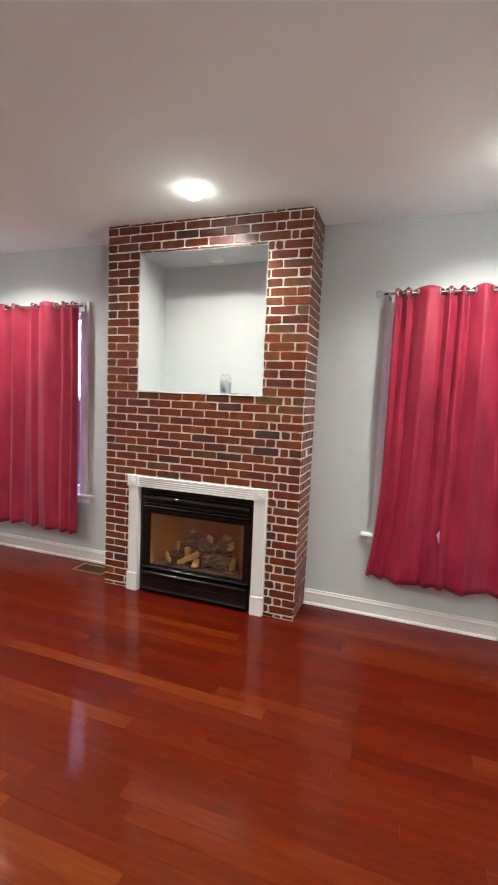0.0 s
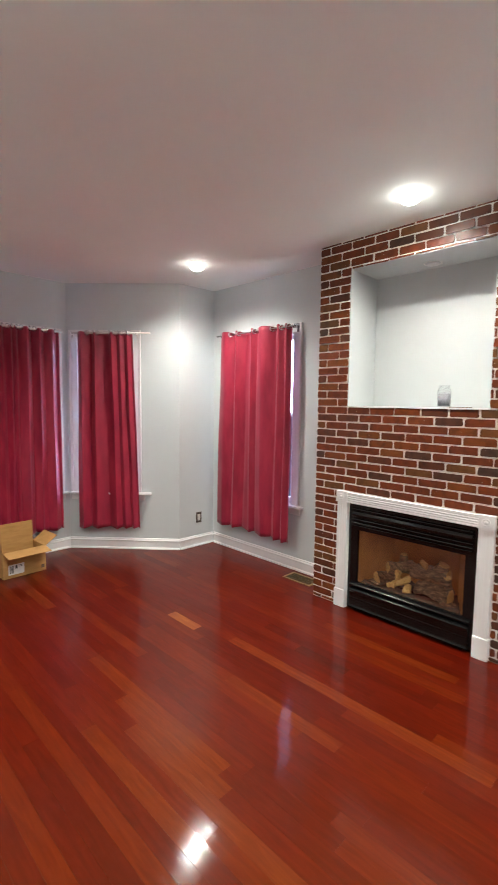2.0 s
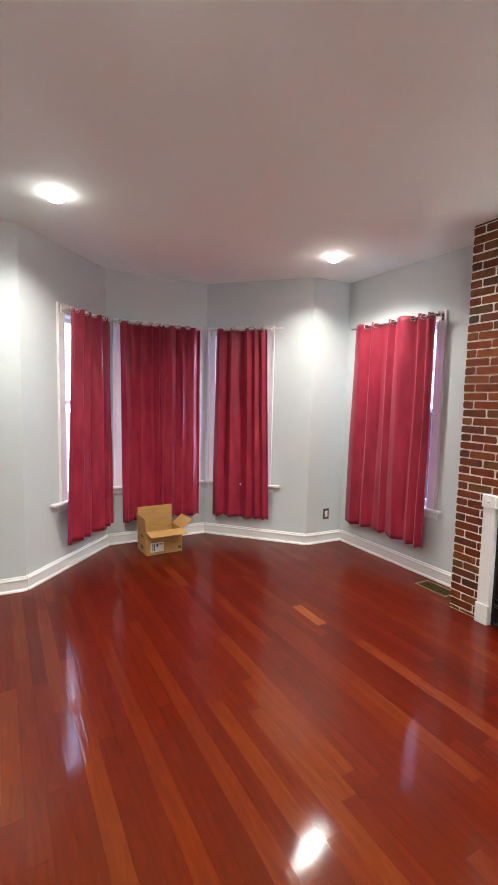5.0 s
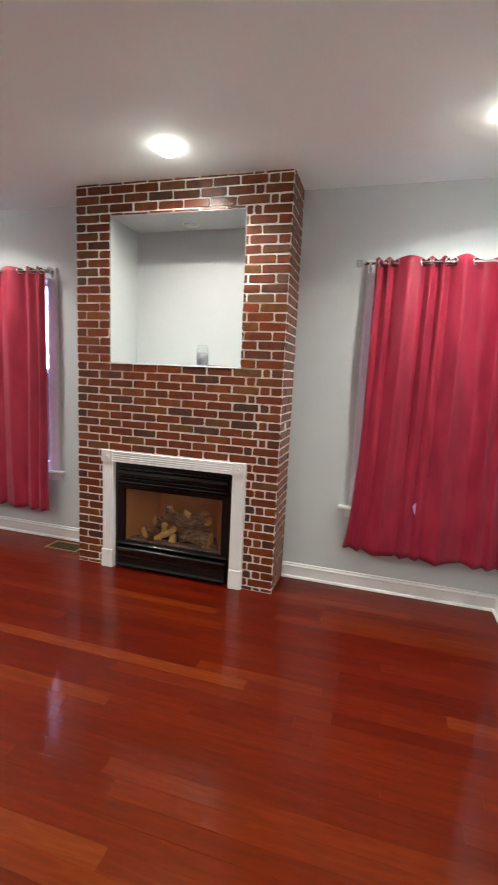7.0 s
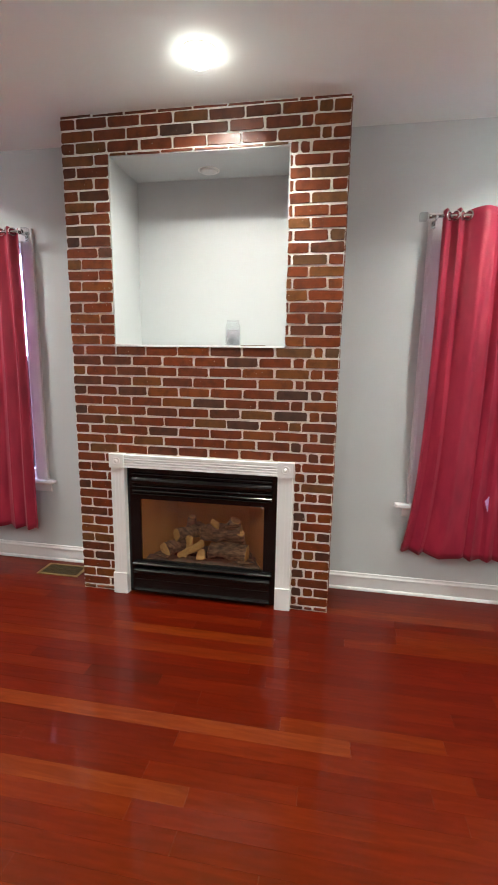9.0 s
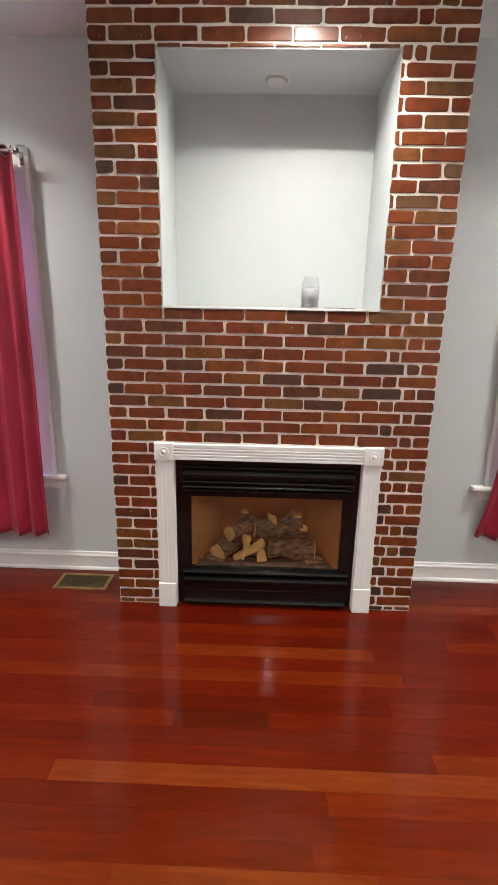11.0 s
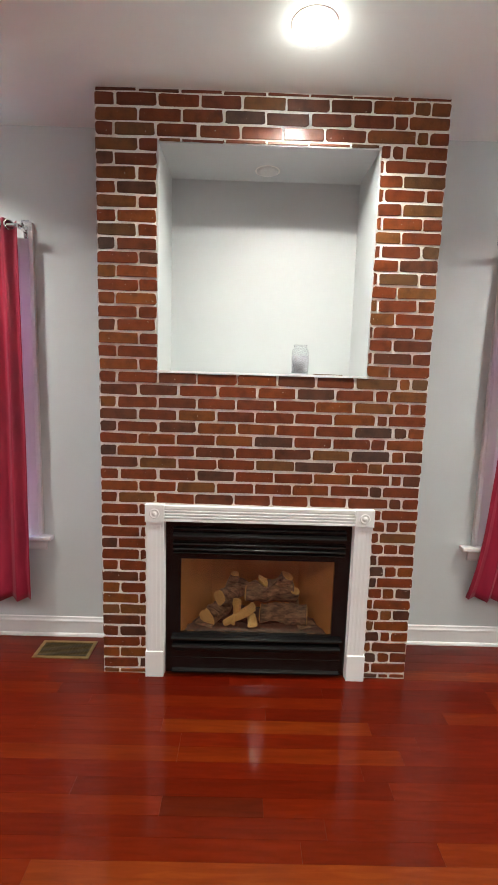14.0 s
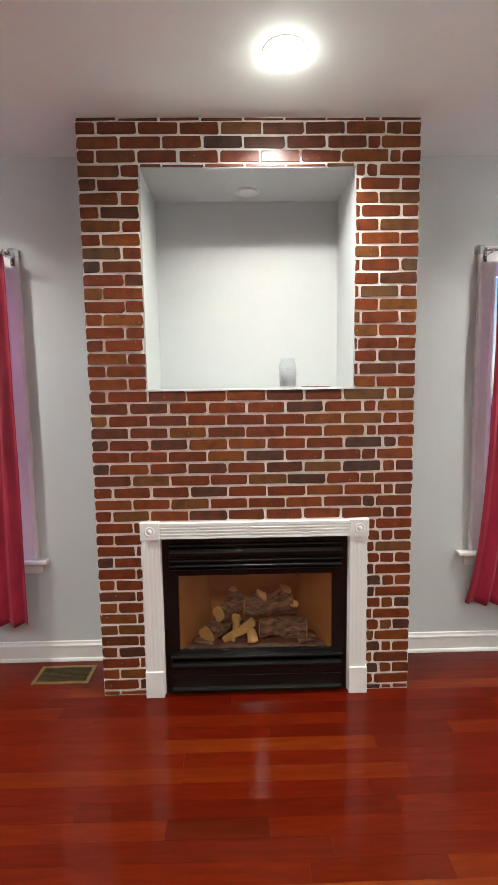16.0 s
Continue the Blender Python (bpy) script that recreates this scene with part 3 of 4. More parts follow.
pane.visible_shadow = False


def firebox():
    bm = bmesh.new()
    yb, xb = 0.352, 0.27
    f0, f1 = 0.046, yb
    z0, z1 = GZ0 - 0.02, GZ1 + 0.03
    for s in (-1, 1):
        v = [bm.verts.new(p) for p in ((s * (GX + 0.01), f0, z0), (s * xb, f1, z0), (s * xb, f1, z1), (s * (GX + 0.01), f0, z1))]
        w = [bm.verts.new((p.co.x + s * 0.012, p.co.y + 0.004, p.co.z)) for p in v]
        bm.faces.new(v), bm.faces.new(w[::-1])
        for i in range(4):
            bm.faces.new((v[i], w[i], w[(i + 1) % 4], v[(i + 1) % 4]))
    box(bm, -xb, xb, yb, yb + 0.012, z0, z1)
    box(bm, -GX - 0.03, GX + 0.03, 0.047, yb + 0.014, z1, z1 + 0.012)
    box(bm, -GX - 0.03, GX + 0.03, 0.047, yb + 0.014, z0 - 0.012, z0)
    bmesh.ops.recalc_face_normals(bm, faces=bm.faces)
    return bm


part("firebox", firebox(), FIREBOX, insert, "tan firebrick lining")


def rough_log(length, r0, r1, seed, seg=16, rings=14, rough=0.35):
    """A split log with bark all round, along x; its ends stay open for the cut faces."""
    rnd = random.Random(seed)
    bm = bmesh.new()
    off = Vector((rnd.uniform(0, 50), rnd.uniform(0, 50), rnd.uniform(0, 50)))
    rows = []
    for k in range(rings + 1):
        t = k / rings
        r = r0 + (r1 - r0) * t
        row = []
        for i in range(seg):
            a = 2 * math.pi * i / seg
            p = Vector((length * (t - 0.5), r * math.cos(a), r * math.sin(a)))
            k2 = 1 + rough * noise.noise(p * 18 + off) + 0.18 * noise.noise(p * 50 + off)
            row.append(bm.verts.new((p.x, p.y * k2, p.z * k2 + 0.012 * math.sin(t * 3 + seed))))
        rows.append(row)
    for a, b in zip(rows, rows[1:]):
        for i in range(seg):
            bm.faces.new((a[i], a[(i + 1) % seg], b[(i + 1) % seg], b[i]))
    out = []
    for row, s in ((rows[0], -1), (rows[-1], 1)):
        ends = bmesh.new()
        c = sum((v.co for v in row), Vector()) / seg
        ring = [ends.verts.new(v.co) for v in row]
        inner = [ends.verts.new(c + (v.co - c) * 0.75 + Vector((s * 0.006, 0, 0))) for v in row]
        mid = ends.verts.new(c + Vector((s * (0.008 + rnd.uniform(0, 0.006)), 0, 0)))
        for i in range(seg):
            j = (i + 1) % seg
            ends.faces.new((ring[i], ring[j], inner[j], inner[i]))
            ends.faces.new((inner[i], inner[j], mid))
        bmesh.ops.recalc_face_normals(ends, faces=ends.faces)
        out.append(ends)
    bmesh.ops.recalc_face_normals(bm, faces=bm.faces)
    return bm, out


logs = thing("gas_log_set", "ceramic gas logs, charred bark and pale split ends", "gas logs", pose(0, 0, GZ0 - 0.02))


def lay_log(name, a, b, r0, r1, seed, skin, label, seg=16, rings=14, rough=0.35):
    """A log from point a to point b, with its two cut faces."""
    a, b = Vector(a), Vector(b)
    skin_bm, ends = rough_log((b - a).length, r0, r1, seed, seg, rings, rough)
    lg = part(name, skin_bm, skin, logs, label, smooth=rough < 0.5)
    lg.matrix_local = Matrix.Translation((a + b) / 2) @ (b - a).to_track_quat("X", "Z").to_matrix().to_4x4()
    for end in ends:
        part("cut_end", end, CUT, lg, "pale split wood")


for k, (a, b, r0, r1) in enumerate([
        ((-0.280, 0.095, 0.072), (-0.175, 0.250, 0.095), 0.054, 0.048), ((-0.212, 0.150, 0.182), (-0.075, 0.285, 0.165), 0.046, 0.050),
        ((-0.06, 0.265, 0.160), (0.225, 0.275, 0.155), 0.062, 0.066), ((0.030, 0.165, 0.075), (0.295, 0.135, 0.068), 0.052, 0.056),
        ((-0.145, 0.270, 0.150), (-0.132, 0.255, 0.275), 0.036, 0.028), ((0.120, 0.270, 0.150), (0.178, 0.255, 0.275), 0.050, 0.040),
        ((0.245, 0.285, 0.045), (0.235, 0.225, 0.190), 0.026, 0.026)]):
    lay_log("log", a, b, r0, r1, k + 3, BARK, "charred grey-brown bark")
for k, (a, b, r0, r1) in enumerate([
        ((-0.185, 0.095, 0.055), (-0.010, 0.120, 0.130), 0.020, 0.027), ((-0.118, 0.120, 0.085), (-0.100, 0.135, 0.165), 0.024, 0.024),
        ((-0.130, 0.085, 0.045), (-0.115, 0.100, 0.090), 0.014, 0.018), ((-0.014, 0.090, 0.035), (-0.022, 0.110, 0.088), 0.030, 0.024),
        ((0.022, 0.235, 0.235), (0.062, 0.235, 0.240), 0.026, 0.024)]):
    lay_log("split_piece", a, b, r0, r1, k + 23, CUT, "pale split wood", 9, 6, 0.6)
for sx in (-1, 1):
    chip = part("ash_slab", cube(-0.055, 0.055, -0.03, 0.03, 0.0, 0.012, bevel=0.003), BARK, logs, "flat grey-brown ceramic slab")
    chip.matrix_local = pose(sx * 0.29, 0.100, 0.034, 0, 0, sx * 22)
bm = bmesh.new()
rnd = random.Random(8)
N = 28
g = [[bm.verts.new(((-0.40 + 0.80 * i / N) * (1 - 0.034 * j), 0.050 + 0.295 * j / 10, 0.012 + 0.03 * (noise.noise(Vector((i * 0.5, j * 0.6, 3))) + 0.6) * (1 if 0 < j < 10 else 0.3)))
      for j in range(11)] for i in range(N + 1)]
for i in range(N):
    for j in range(10):
        bm.faces.new((g[i][j], g[i + 1][j], g[i + 1][j + 1], g[i][j + 1]))
part("ember_bed", bm, EMBER, logs, "grey ash and embers", smooth=True)
part("grate_bar", cube(-0.26, 0.26, 0.125, 0.14, 0.02, 0.045, bevel=0.003), BLACK, logs, "black grate bar")

# ---------- curtains and rods ----------
ROD_Z = 2.447
ROD_OUT, BAY_OUT = 0.108, 0.09


def curtain(a, b, top, bottom, z0, z1, folds, seed, group, label, notch=0.0, depth=0.036, widths=None, out=BAY_OUT, flare=1.0, to_wall=0.0):
    """A grommet curtain: folds hang from the rod and drift a little on the way down."""
    rnd = random.Random(seed)
    ob = thing("curtain", label, "curtain", wall_frame(a, b), group)
    nu, nv = folds * 24, 48
    off = rnd.uniform(0, 40)
    bm = bmesh.new()
    g = []
    # each half fold has its own width and depth
    half = [rnd.uniform(0.35, 1.0) if rnd.random() < 0.6 else rnd.uniform(1.0, 1.9) for _ in range(2 * folds)]
    half = widths or half
    total = sum(half)
    edges = [sum(half[:k]) / total for k in range(len(half) + 1)]
    deep = [rnd.uniform(0.8, 1.15) * min(1.15, max(0.55, w / 0.6)) for w in half]
    lean = [rnd.uniform(-1, 1) for _ in half]

    def point(u, v):
        uu = u + 0.016 * noise.noise(Vector((u * 5, v * 1.3, off))) * min(1, v * 3) * min(1, 12 * u, 12 * (1 - u))
        k = min(len(half) - 1, max(0, sum(1 for e in edges[1:-1] if uu > e)))
        t = min(1.0, max(0.0, (uu - edges[k]) / (edges[k + 1] - edges[k])))
        t = min(1.0, max(0.0, t + 0.22 * lean[k] * v * math.sin(math.pi * t)))
        s = (1 if k % 2 else -1) * math.sin(math.pi * t) ** (0.85 if half[k] > 0.8 else 1.0)
        w = v ** flare
        left = top[0] + (bottom[0] - top[0]) * w
        right = top[1] + (bottom[1] - top[1]) * v
        x = left + (right - left) * u
        x += 0.009 * math.sin(2 * math.pi * t) * (0.4 + v) * deep[k]
        if notch:
            x -= 0.04 * math.exp(-(((v - notch) / 0.014) ** 2)) * u ** 10
        fade = min(1, v * 4)
        amp = depth * deep[k] * (1.0 - 0.2 * v + 0.4 * noise.noise(Vector((u * 7, v * 1.4, off + 9))) * fade)
        y = -out + amp * s + to_wall * v ** 5 * (1 - u) ** 2
        y += fade * (0.016 * noise.noise(Vector((u * 4, v * 2.2, off + 20))) + 0.004 * noise.noise(Vector((u * 14, v * 5, off + 31))))
        y = min(y, -0.031)
        zz = z1 + (z0 - z1) * v
        if v > 0.9:
            zz += (0.010 * s + 0.012 * noise.noise(Vector((u * 4, off, 0)))) * (v - 0.9) * 10
        if v < 0.06:
            zz -= 0.022 * (0.5 + 0.5 * s) * (1 - v / 0.06)
        return (x, y, zz)

    grid = [[Vector(point(i / nu, j / nv)) for j in range(nv + 1)] for i in range(nu + 1)]
    for _ in range(4):  # soften the creases between folds
        grid = [grid[0]] + [[(p + 2 * q + r) / 4 for p, q, r in zip(grid[i - 1], grid[i], grid[i + 1])] for i in range(1, nu)] + [grid[nu]]
    for row in grid:
        g.append([bm.verts.new(p) for p in row])
    for i in range(nu):
        for j in range(nv):
            bm.faces.new((g[i][j], g[i][j + 1], g[i + 1][j + 1], g[i + 1][j]))
    cloth = part("cloth", bm, SATIN, ob, smooth=True)
    mod = cloth.modifiers.new("thickness", "SOLIDIFY")
    mod.thickness = 0.003
    mod.material_offset = 1
    cloth.data.materials.append(LINING)
    # chrome grommets where the cloth crosses the rod
    vr = (z1 - ROD_Z) / (z1 - z0)
    last = point(0, vr)
    for i in range(1, nu + 1):
        p = point(i / nu, vr)
        if (p[1] + out) * (last[1] + out) < 0:
            ring = bmesh.new()
            ang = math.degrees(math.atan2(p[1] - last[1], p[0] - last[0]))
            torus(ring, 0.024, 0.006, pose((p[0] + last[0]) / 2, -out, ROD_Z, 90, 0, ang))
            part("grommet", ring, CHROME, ob, "chrome ring", smooth=True)
        last = p
    hem = bmesh.new()
    for v0 in (0.962,):
        for i in range(nu):
            p, q = point(i / nu, v0), point((i + 1) / nu, v0)
            vs = [hem.verts.new((c[0], c[1] - 0.0032, c[2] + dz)) for c, dz in ((p, 0), (q, 0), (q, 0.004), (p, 0.004))]
            hem.faces.new(vs)
    bmesh.ops.remove_doubles(hem, verts=hem.verts, dist=0.0001)
    part("hem", hem, SATIN, ob, "stitched hem")
    return ob




def rod(a, b, x0, x1, finials, brackets, label, metal=None, out=BAY_OUT):
    metal = metal or CHROME
    ob = thing("curtain_rod", label, "curtain rod", wall_frame(a, b), "curtain rods")
    part("pole", lathe([(0, 0), (0.0095, 0), (0.0095, x1 - x0), (0, x1 - x0)], 16, Matrix.Translation((x0, -out, ROD_Z)) @ pose(0, 0, 0, 0, 90)), metal, ob, smooth=True)
    for x, s in finials:
        f = part("finial", cube(x - 0.022, x + 0.022, -out - 0.022, -out + 0.022, ROD_Z - 0.022, ROD_Z + 0.022, bevel=0.006), CRYSTAL, ob, "clear square finial")
        part("collar", lathe([(0.013, 0), (0.014, 0.006), (0.013, 0.012)], 16, Matrix.Translation((x - s * 0.034, -out, ROD_Z)) @ pose(0, 0, 0, 0, 90)), CHROME, f, smooth=True)
    for x in brackets:
        bm = cube(x - 0.006, x + 0.006, -out + 0.004, -0.0275, ROD_Z - 0.016, ROD_Z - 0.009)
        box(bm, x - 0.006, x + 0.006, -out - 0.014, -out + 0.012, ROD_Z - 0.014, ROD_Z - 0.0095)
        box(bm, x - 0.006, x + 0.006, -out - 0.016, -out - 0.012, ROD_Z - 0.014, ROD_Z + 0.006)
        br = part("bracket", bm, metal, ob)
        part("back_plate", cube(x - 0.012, x + 0.012, -0.0285, -0.0005, ROD_Z - 0.045, ROD_Z + 0.02, bevel=0.003), metal, br)


rod(*MW, 0.245, 1.37, [(1.406, 1)], [1.36, 0.36], "chrome curtain rod with clear square finial above the window", out=ROD_OUT)
rod(*MW, 4.045, 5.11, [(4.01, -1)], [4.085, 5.085], "chrome curtain rod with clear square finial above the window", out=ROD_OUT)
rod(*BR, 0.10, 0.97, [], [0.815, 0.08], "thin white curtain rod above the bay window", IVORY)
rod(*BF, 0.06, 1.09, [], [0.10, 1.06], "thin white curtain rod above the bay window", IVORY)
rod(*BL, 0.46, 1.19, [], [0.50, 1.16], "thin white curtain rod above the bay window", IVORY)

CG = "red window curtains"
curtain(*MW, (0.315, 1.348), (0.265, 1.352), 0.300, 2.482, 6, 3, CG, "crimson satin grommet curtain drawn across the window beside the chimney",
        widths=[1.2, 0.5, 0.45, 1.3, 0.4, 0.35, 1.5, 0.4, 0.5, 0.3, 0.35, 0.3], out=ROD_OUT)
curtain(*MW, (4.120, 4.555), (4.040, 4.55), 0.335, 2.487, 4, 12, CG, "crimson satin grommet curtain panel flaring at its hem", notch=0.82,
        widths=[0.35, 0.35, 0.4, 0.35, 1.7, 0.35, 0.4, 0.5], out=ROD_OUT, flare=5.0, to_wall=0.075)
curtain(*MW, (4.547, 5.072), (4.543, 5.14), 0.345, 2.487, 4, 21, CG, "crimson satin grommet curtain panel beside the side wall",
        widths=[0.35, 0.4, 1.1, 1.3, 0.4, 0.35, 0.35, 0.4], out=ROD_OUT)
curtain(*BR, (0.165, 0.772), (0.14, 0.842), 0.262, 2.46, 5, 33, CG, "crimson satin grommet curtain bunched over the bay window",
        widths=[0.9, 0.6, 0.4, 1.2, 0.5, 0.35, 0.35, 0.4, 0.3, 0.35])
curtain(*BF, (0.130, 0.60), (0.150, 0.595), 0.260, 2.46, 4, 41, CG, "crimson satin grommet curtain closed over the middle bay window",
        widths=[0.9, 1.1, 0.4, 0.9, 0.35, 0.5, 0.4, 0.3])
curtain(*BF, (0.585, 1.048), (0.575, 1.056), 0.262, 2.46, 4, 47, CG, "crimson satin grommet curtain closed over the middle bay window",
        widths=[0.35, 0.4, 0.9, 0.5, 0.8, 0.35, 1.0, 0.4])
curtain(*BL, (0.54, 1.185), (0.435, 1.235), 0.262, 2.46, 5, 55, CG, "crimson satin grommet curtain pulled aside from the bay window",
        widths=[0.4, 0.35, 0.9, 0.35, 0.6, 0.5, 1.1, 0.4, 0.5, 0.4])

# ---------- outlets, register, jar, box ----------


def outlet_plate(place, w, h, plate, face, label, name="wall_outlet"):
    ob = thing(name, label, "outlet", place)
    part("cover_plate", cube(-w / 2, w / 2, -0.006, -0.0002, -h / 2, h / 2, bevel=0.002), plate, ob)
    part("insert", cube(-w * 0.24, w * 0.24, -0.0085, -0.0062, -h * 0.30, h * 0.30, bevel=0.001), face, ob, "white plastic insert")
    return ob


WF_C = wall_frame(P1, CORNER)
WF_E = wall_frame((XR, WY), (XR, YB))
outlet_plate(WF_C @ pose(0.272, 0, 0.336), 0.078, 0.125, PLATE, IVORY, "brown wall outlet plate with white insert")
outlet_plate(wall_frame((P4[0], YB), P4) @ pose(1.39, 0, 0.35), 0.08, 0.128, PLATE, IVORY, "brown wall outlet plate with white insert")
outlet_plate(WF_E @ pose(0.67, 0, 0.345), 0.078, 0.125, PLATE, IVORY, "brown wall outlet plate with white insert")
outlet_plate(WF_E @ pose(1.12, 0, 0.385), 0.072, 0.118, IVORY, IVORY, "white wall outlet plate on the side wall")

reg = thing("floor_register", "antique brass floor register set in the wood floor", "floor vent", pose(-1.14, 0.20, 0.0))
bm = bmesh.new()
RX, RY, rb = 0.165, 0.088, 0.020
for q in ((-RX, RX, -RY, -RY + rb), (-RX, RX, RY - rb, RY), (-RX, -RX + rb, -RY + rb, RY - rb), (RX - rb, RX, -RY + rb, RY - rb)):
    box(bm, *q, 0.0005, 0.006)
part("frame", bm, BRASS, reg)
# thin dark sheet on the floor; the duct's shade is put into its colour
part("duct_shade", cube(-RX + rb, RX - rb, -RY + rb, RY - rb, 0.0004, 0.0012), REGISTER_SHADE, reg, "dark sheet standing for the shade in the duct")
bm0 = cube(-RX + rb, RX - rb, -0.0012, 0.0012, 0.0015, 0.005)
first = part("slat", bm0, GRILLE, reg)
first.location = (0, -RY + rb + 0.006, 0)
for k in range(1, 12):
    o = first.copy()
    scene.collection.objects.link(o)
    o.location = (0, -RY + rb + 0.006 + k * 0.0124, 0)
for k in range(15):
    xk = -RX + rb + 0.010 + k * 0.0195
    part("cross_bar", cube(xk - 0.001, xk + 0.001, -RY + rb, RY - rb, 0.0013, 0.0042), GRILLE, reg)

WF_B = wall_frame((BW + 0.0045, 0.0), (BW + 0.0045, WY))
WF_B = WF_B @ pose(0, 0, 0, 0, 0, 180)
outlet_plate(WF_B @ pose(-0.155, -0.0045, 1.232), 0.07, 0.115, IVORY, IVORY, "white switch plate on the side of the brick chimney", "wall_switch")
outlet_plate(WF_B @ pose(-0.17, -0.0045, 0.318), 0.07, 0.115, PLATE, IVORY, "brown wall outlet plate on the brick chimney side")

jar = thing("candle_jar", "clear glass candle jar with grey wax in the niche", "candle", pose(0.190, 0.10, NZ0))
glass = part("jar", lathe([(0.0, 0.001), (0.044, 0.001), (0.047, 0.006), (0.047, 0.115), (0.043, 0.130), (0.036, 0.138), (0.036, 0.152), (0.039, 0.156), (0.034, 0.157),
                           (0.033, 0.138), (0.041, 0.125), (0.0445, 0.113), (0.0445, 0.008), (0.0, 0.006)], 32), JAR_GLASS, jar, smooth=True)
glass.visible_shadow = False
part("wax", lathe([(0.0, 0.0075), (0.0435, 0.0085), (0.0435, 0.098), (0.035, 0.096), (0.0, 0.095)], 32), WAX, jar, "pale grey wax", smooth=True)
part("wick", lathe([(0.0012, 0.094), (0.0012, 0.108), (0.0, 0.108)], 8), INK, jar)
solid("wood_strip", cube(-0.075, 0.075, -0.006, 0.006, 0, 0.006, bevel=0.001), TAN_STRIP, "thin dark wood strip lying in the niche", "strip", place=pose(0.33, 0.03, NZ0, 0, 0, 2))

BOX_A, BOX_B = Vector((-3.060, -1.880)), Vector((-3.075, -1.478))
bu = (BOX_B - BOX_A).normalized()
carton = thing("cardboard_box", "open brown cardboard box with raised flaps and a white label", "cardboard box",
               Matrix(((bu.x, -bu.y, 0, BOX_A.x), (bu.y, bu.x, 0, BOX_A.y), (0, 0, 1, 0), (0, 0, 0, 1))))
bl, bd, bh, ct = 0.40, 0.30, 0.245, 0.005
part("front_wall", cube(0, bl, 0, ct, 0, bh), CARD, carton)
part("back_wall", cube(0, bl, bd - ct, bd, 0, bh), CARD, carton)
for x in (0, bl - ct):
    part("end_wall", cube(x, x + ct, ct, bd - ct, 0, bh), CARD, carton)
part("bottom", cube(ct, bl - ct, ct, bd - ct, 0.001, ct), CARD, carton)
fl = part("back_flap", cube(0.003, bl - 0.003, 0, ct, 0, 0.21), CARD, carton)
fl.matrix_local = pose(0, bd - ct, bh, -4)
fl = part("front_flap", cube(0.003, bl - 0.003, 0, ct, 0, 0.15), CARD, carton)
fl.matrix_local = pose(0, 0.001, bh + 0.006, 99)
fl = part("end_flap", cube(0, ct, 0.004, bd - 0.004, 0, 0.15), CARD, carton)
fl.matrix_local = pose(bl - ct, 0, bh, 0, 55)
fl = part("end_flap", cube(0, ct, 0.004, bd - 0.004, 0, 0.15), CARD, carton)
fl.matrix_local = pose(0, 0, bh, 0, -6)
lab = part("label", cube(0.045, 0.19, -0.0012, -0.0002, 0.03, 0.13), PAPER, carton, "white shipping label")
for k, (x0, x1, z0, z1) in enumerate([(0.058, 0.066, 0.045, 0.118), (0.071, 0.076, 0.045, 0.118), (0.081, 0.092, 0.045, 0.118), (0.108, 0.128, 0.085, 0.118), (0.138, 0.178, 0.112, 0.116), (0.138, 0.17, 0.10, 0.104)]):
    part("print_bar", cube(x0, x1, -0.0018, -0.0013, z0, z1), INK, lab, "dark print")
# no hole is cut: a dark patch gives the hand hole's shade
part("handle_hole_shade", cube(-0.0012, -0.0002, 0.115, 0.185, 0.165, 0.195), INK, carton, "dark patch standing for the shade in a hand hole")
part("printed_mark", cube(-0.0012, -0.0002, 0.10, 0.17, 0.04, 0.085), INK, carton, "dark printed mark")
part("corner_mark", cube(0.355, 0.385, -0.0009, -0.0002, 0.03, 0.065), TAN_STRIP, carton, "small dark printed mark")

# ---------- outside ----------
bm = bmesh.new()
R_OUT = 400
for x0, x1, y0, y1 in ((-R_OUT, R_OUT, 0.6, R_OUT), (-R_OUT, R_OUT, -R_OUT, -4.95), (-R_OUT, -4.1, -4.95, 0.6), (2.65, R_OUT, -4.95, 0.6)):
    v = [bm.verts.new(p) for p in ((x0, y0, -0.9), (x1, y0, -0.9), (x1, y1, -0.9), (x0, y1, -0.9))]
    bm.faces.new(v)
bmesh.ops.remove_doubles(bm, verts=bm.verts, dist=0.001)
ring = bmesh.new()
lo, hi = [], []
for k in range(33):
    a = math.radians(60 + 160 * k / 32)
    lo.append(ring.verts.new((70 * math.cos(a), 70 * math.sin(a), -0.9)))
    hi.append(ring.verts.new((70 * math.cos(a), 70 * math.sin(a), 60)))
for k in range(32):
    ring.faces.new((lo[k], lo[k + 1], hi[k + 1], hi[k]))
solid("backdrop", ring, DAYLIGHT, "bright overcast sky beyond the windows", "backdrop", "structure")
solid("ground", bm, PAVING, "pale paved ground outside the windows", "ground", "structure")

# ---------- bricks of the chimney ----------
Z_START = 1.6805 - 27 * 0.0634
COURSE, COURSE_UP, JOINT, PITCH = 0.0634, 0.0651, 0.0104, 0.2040


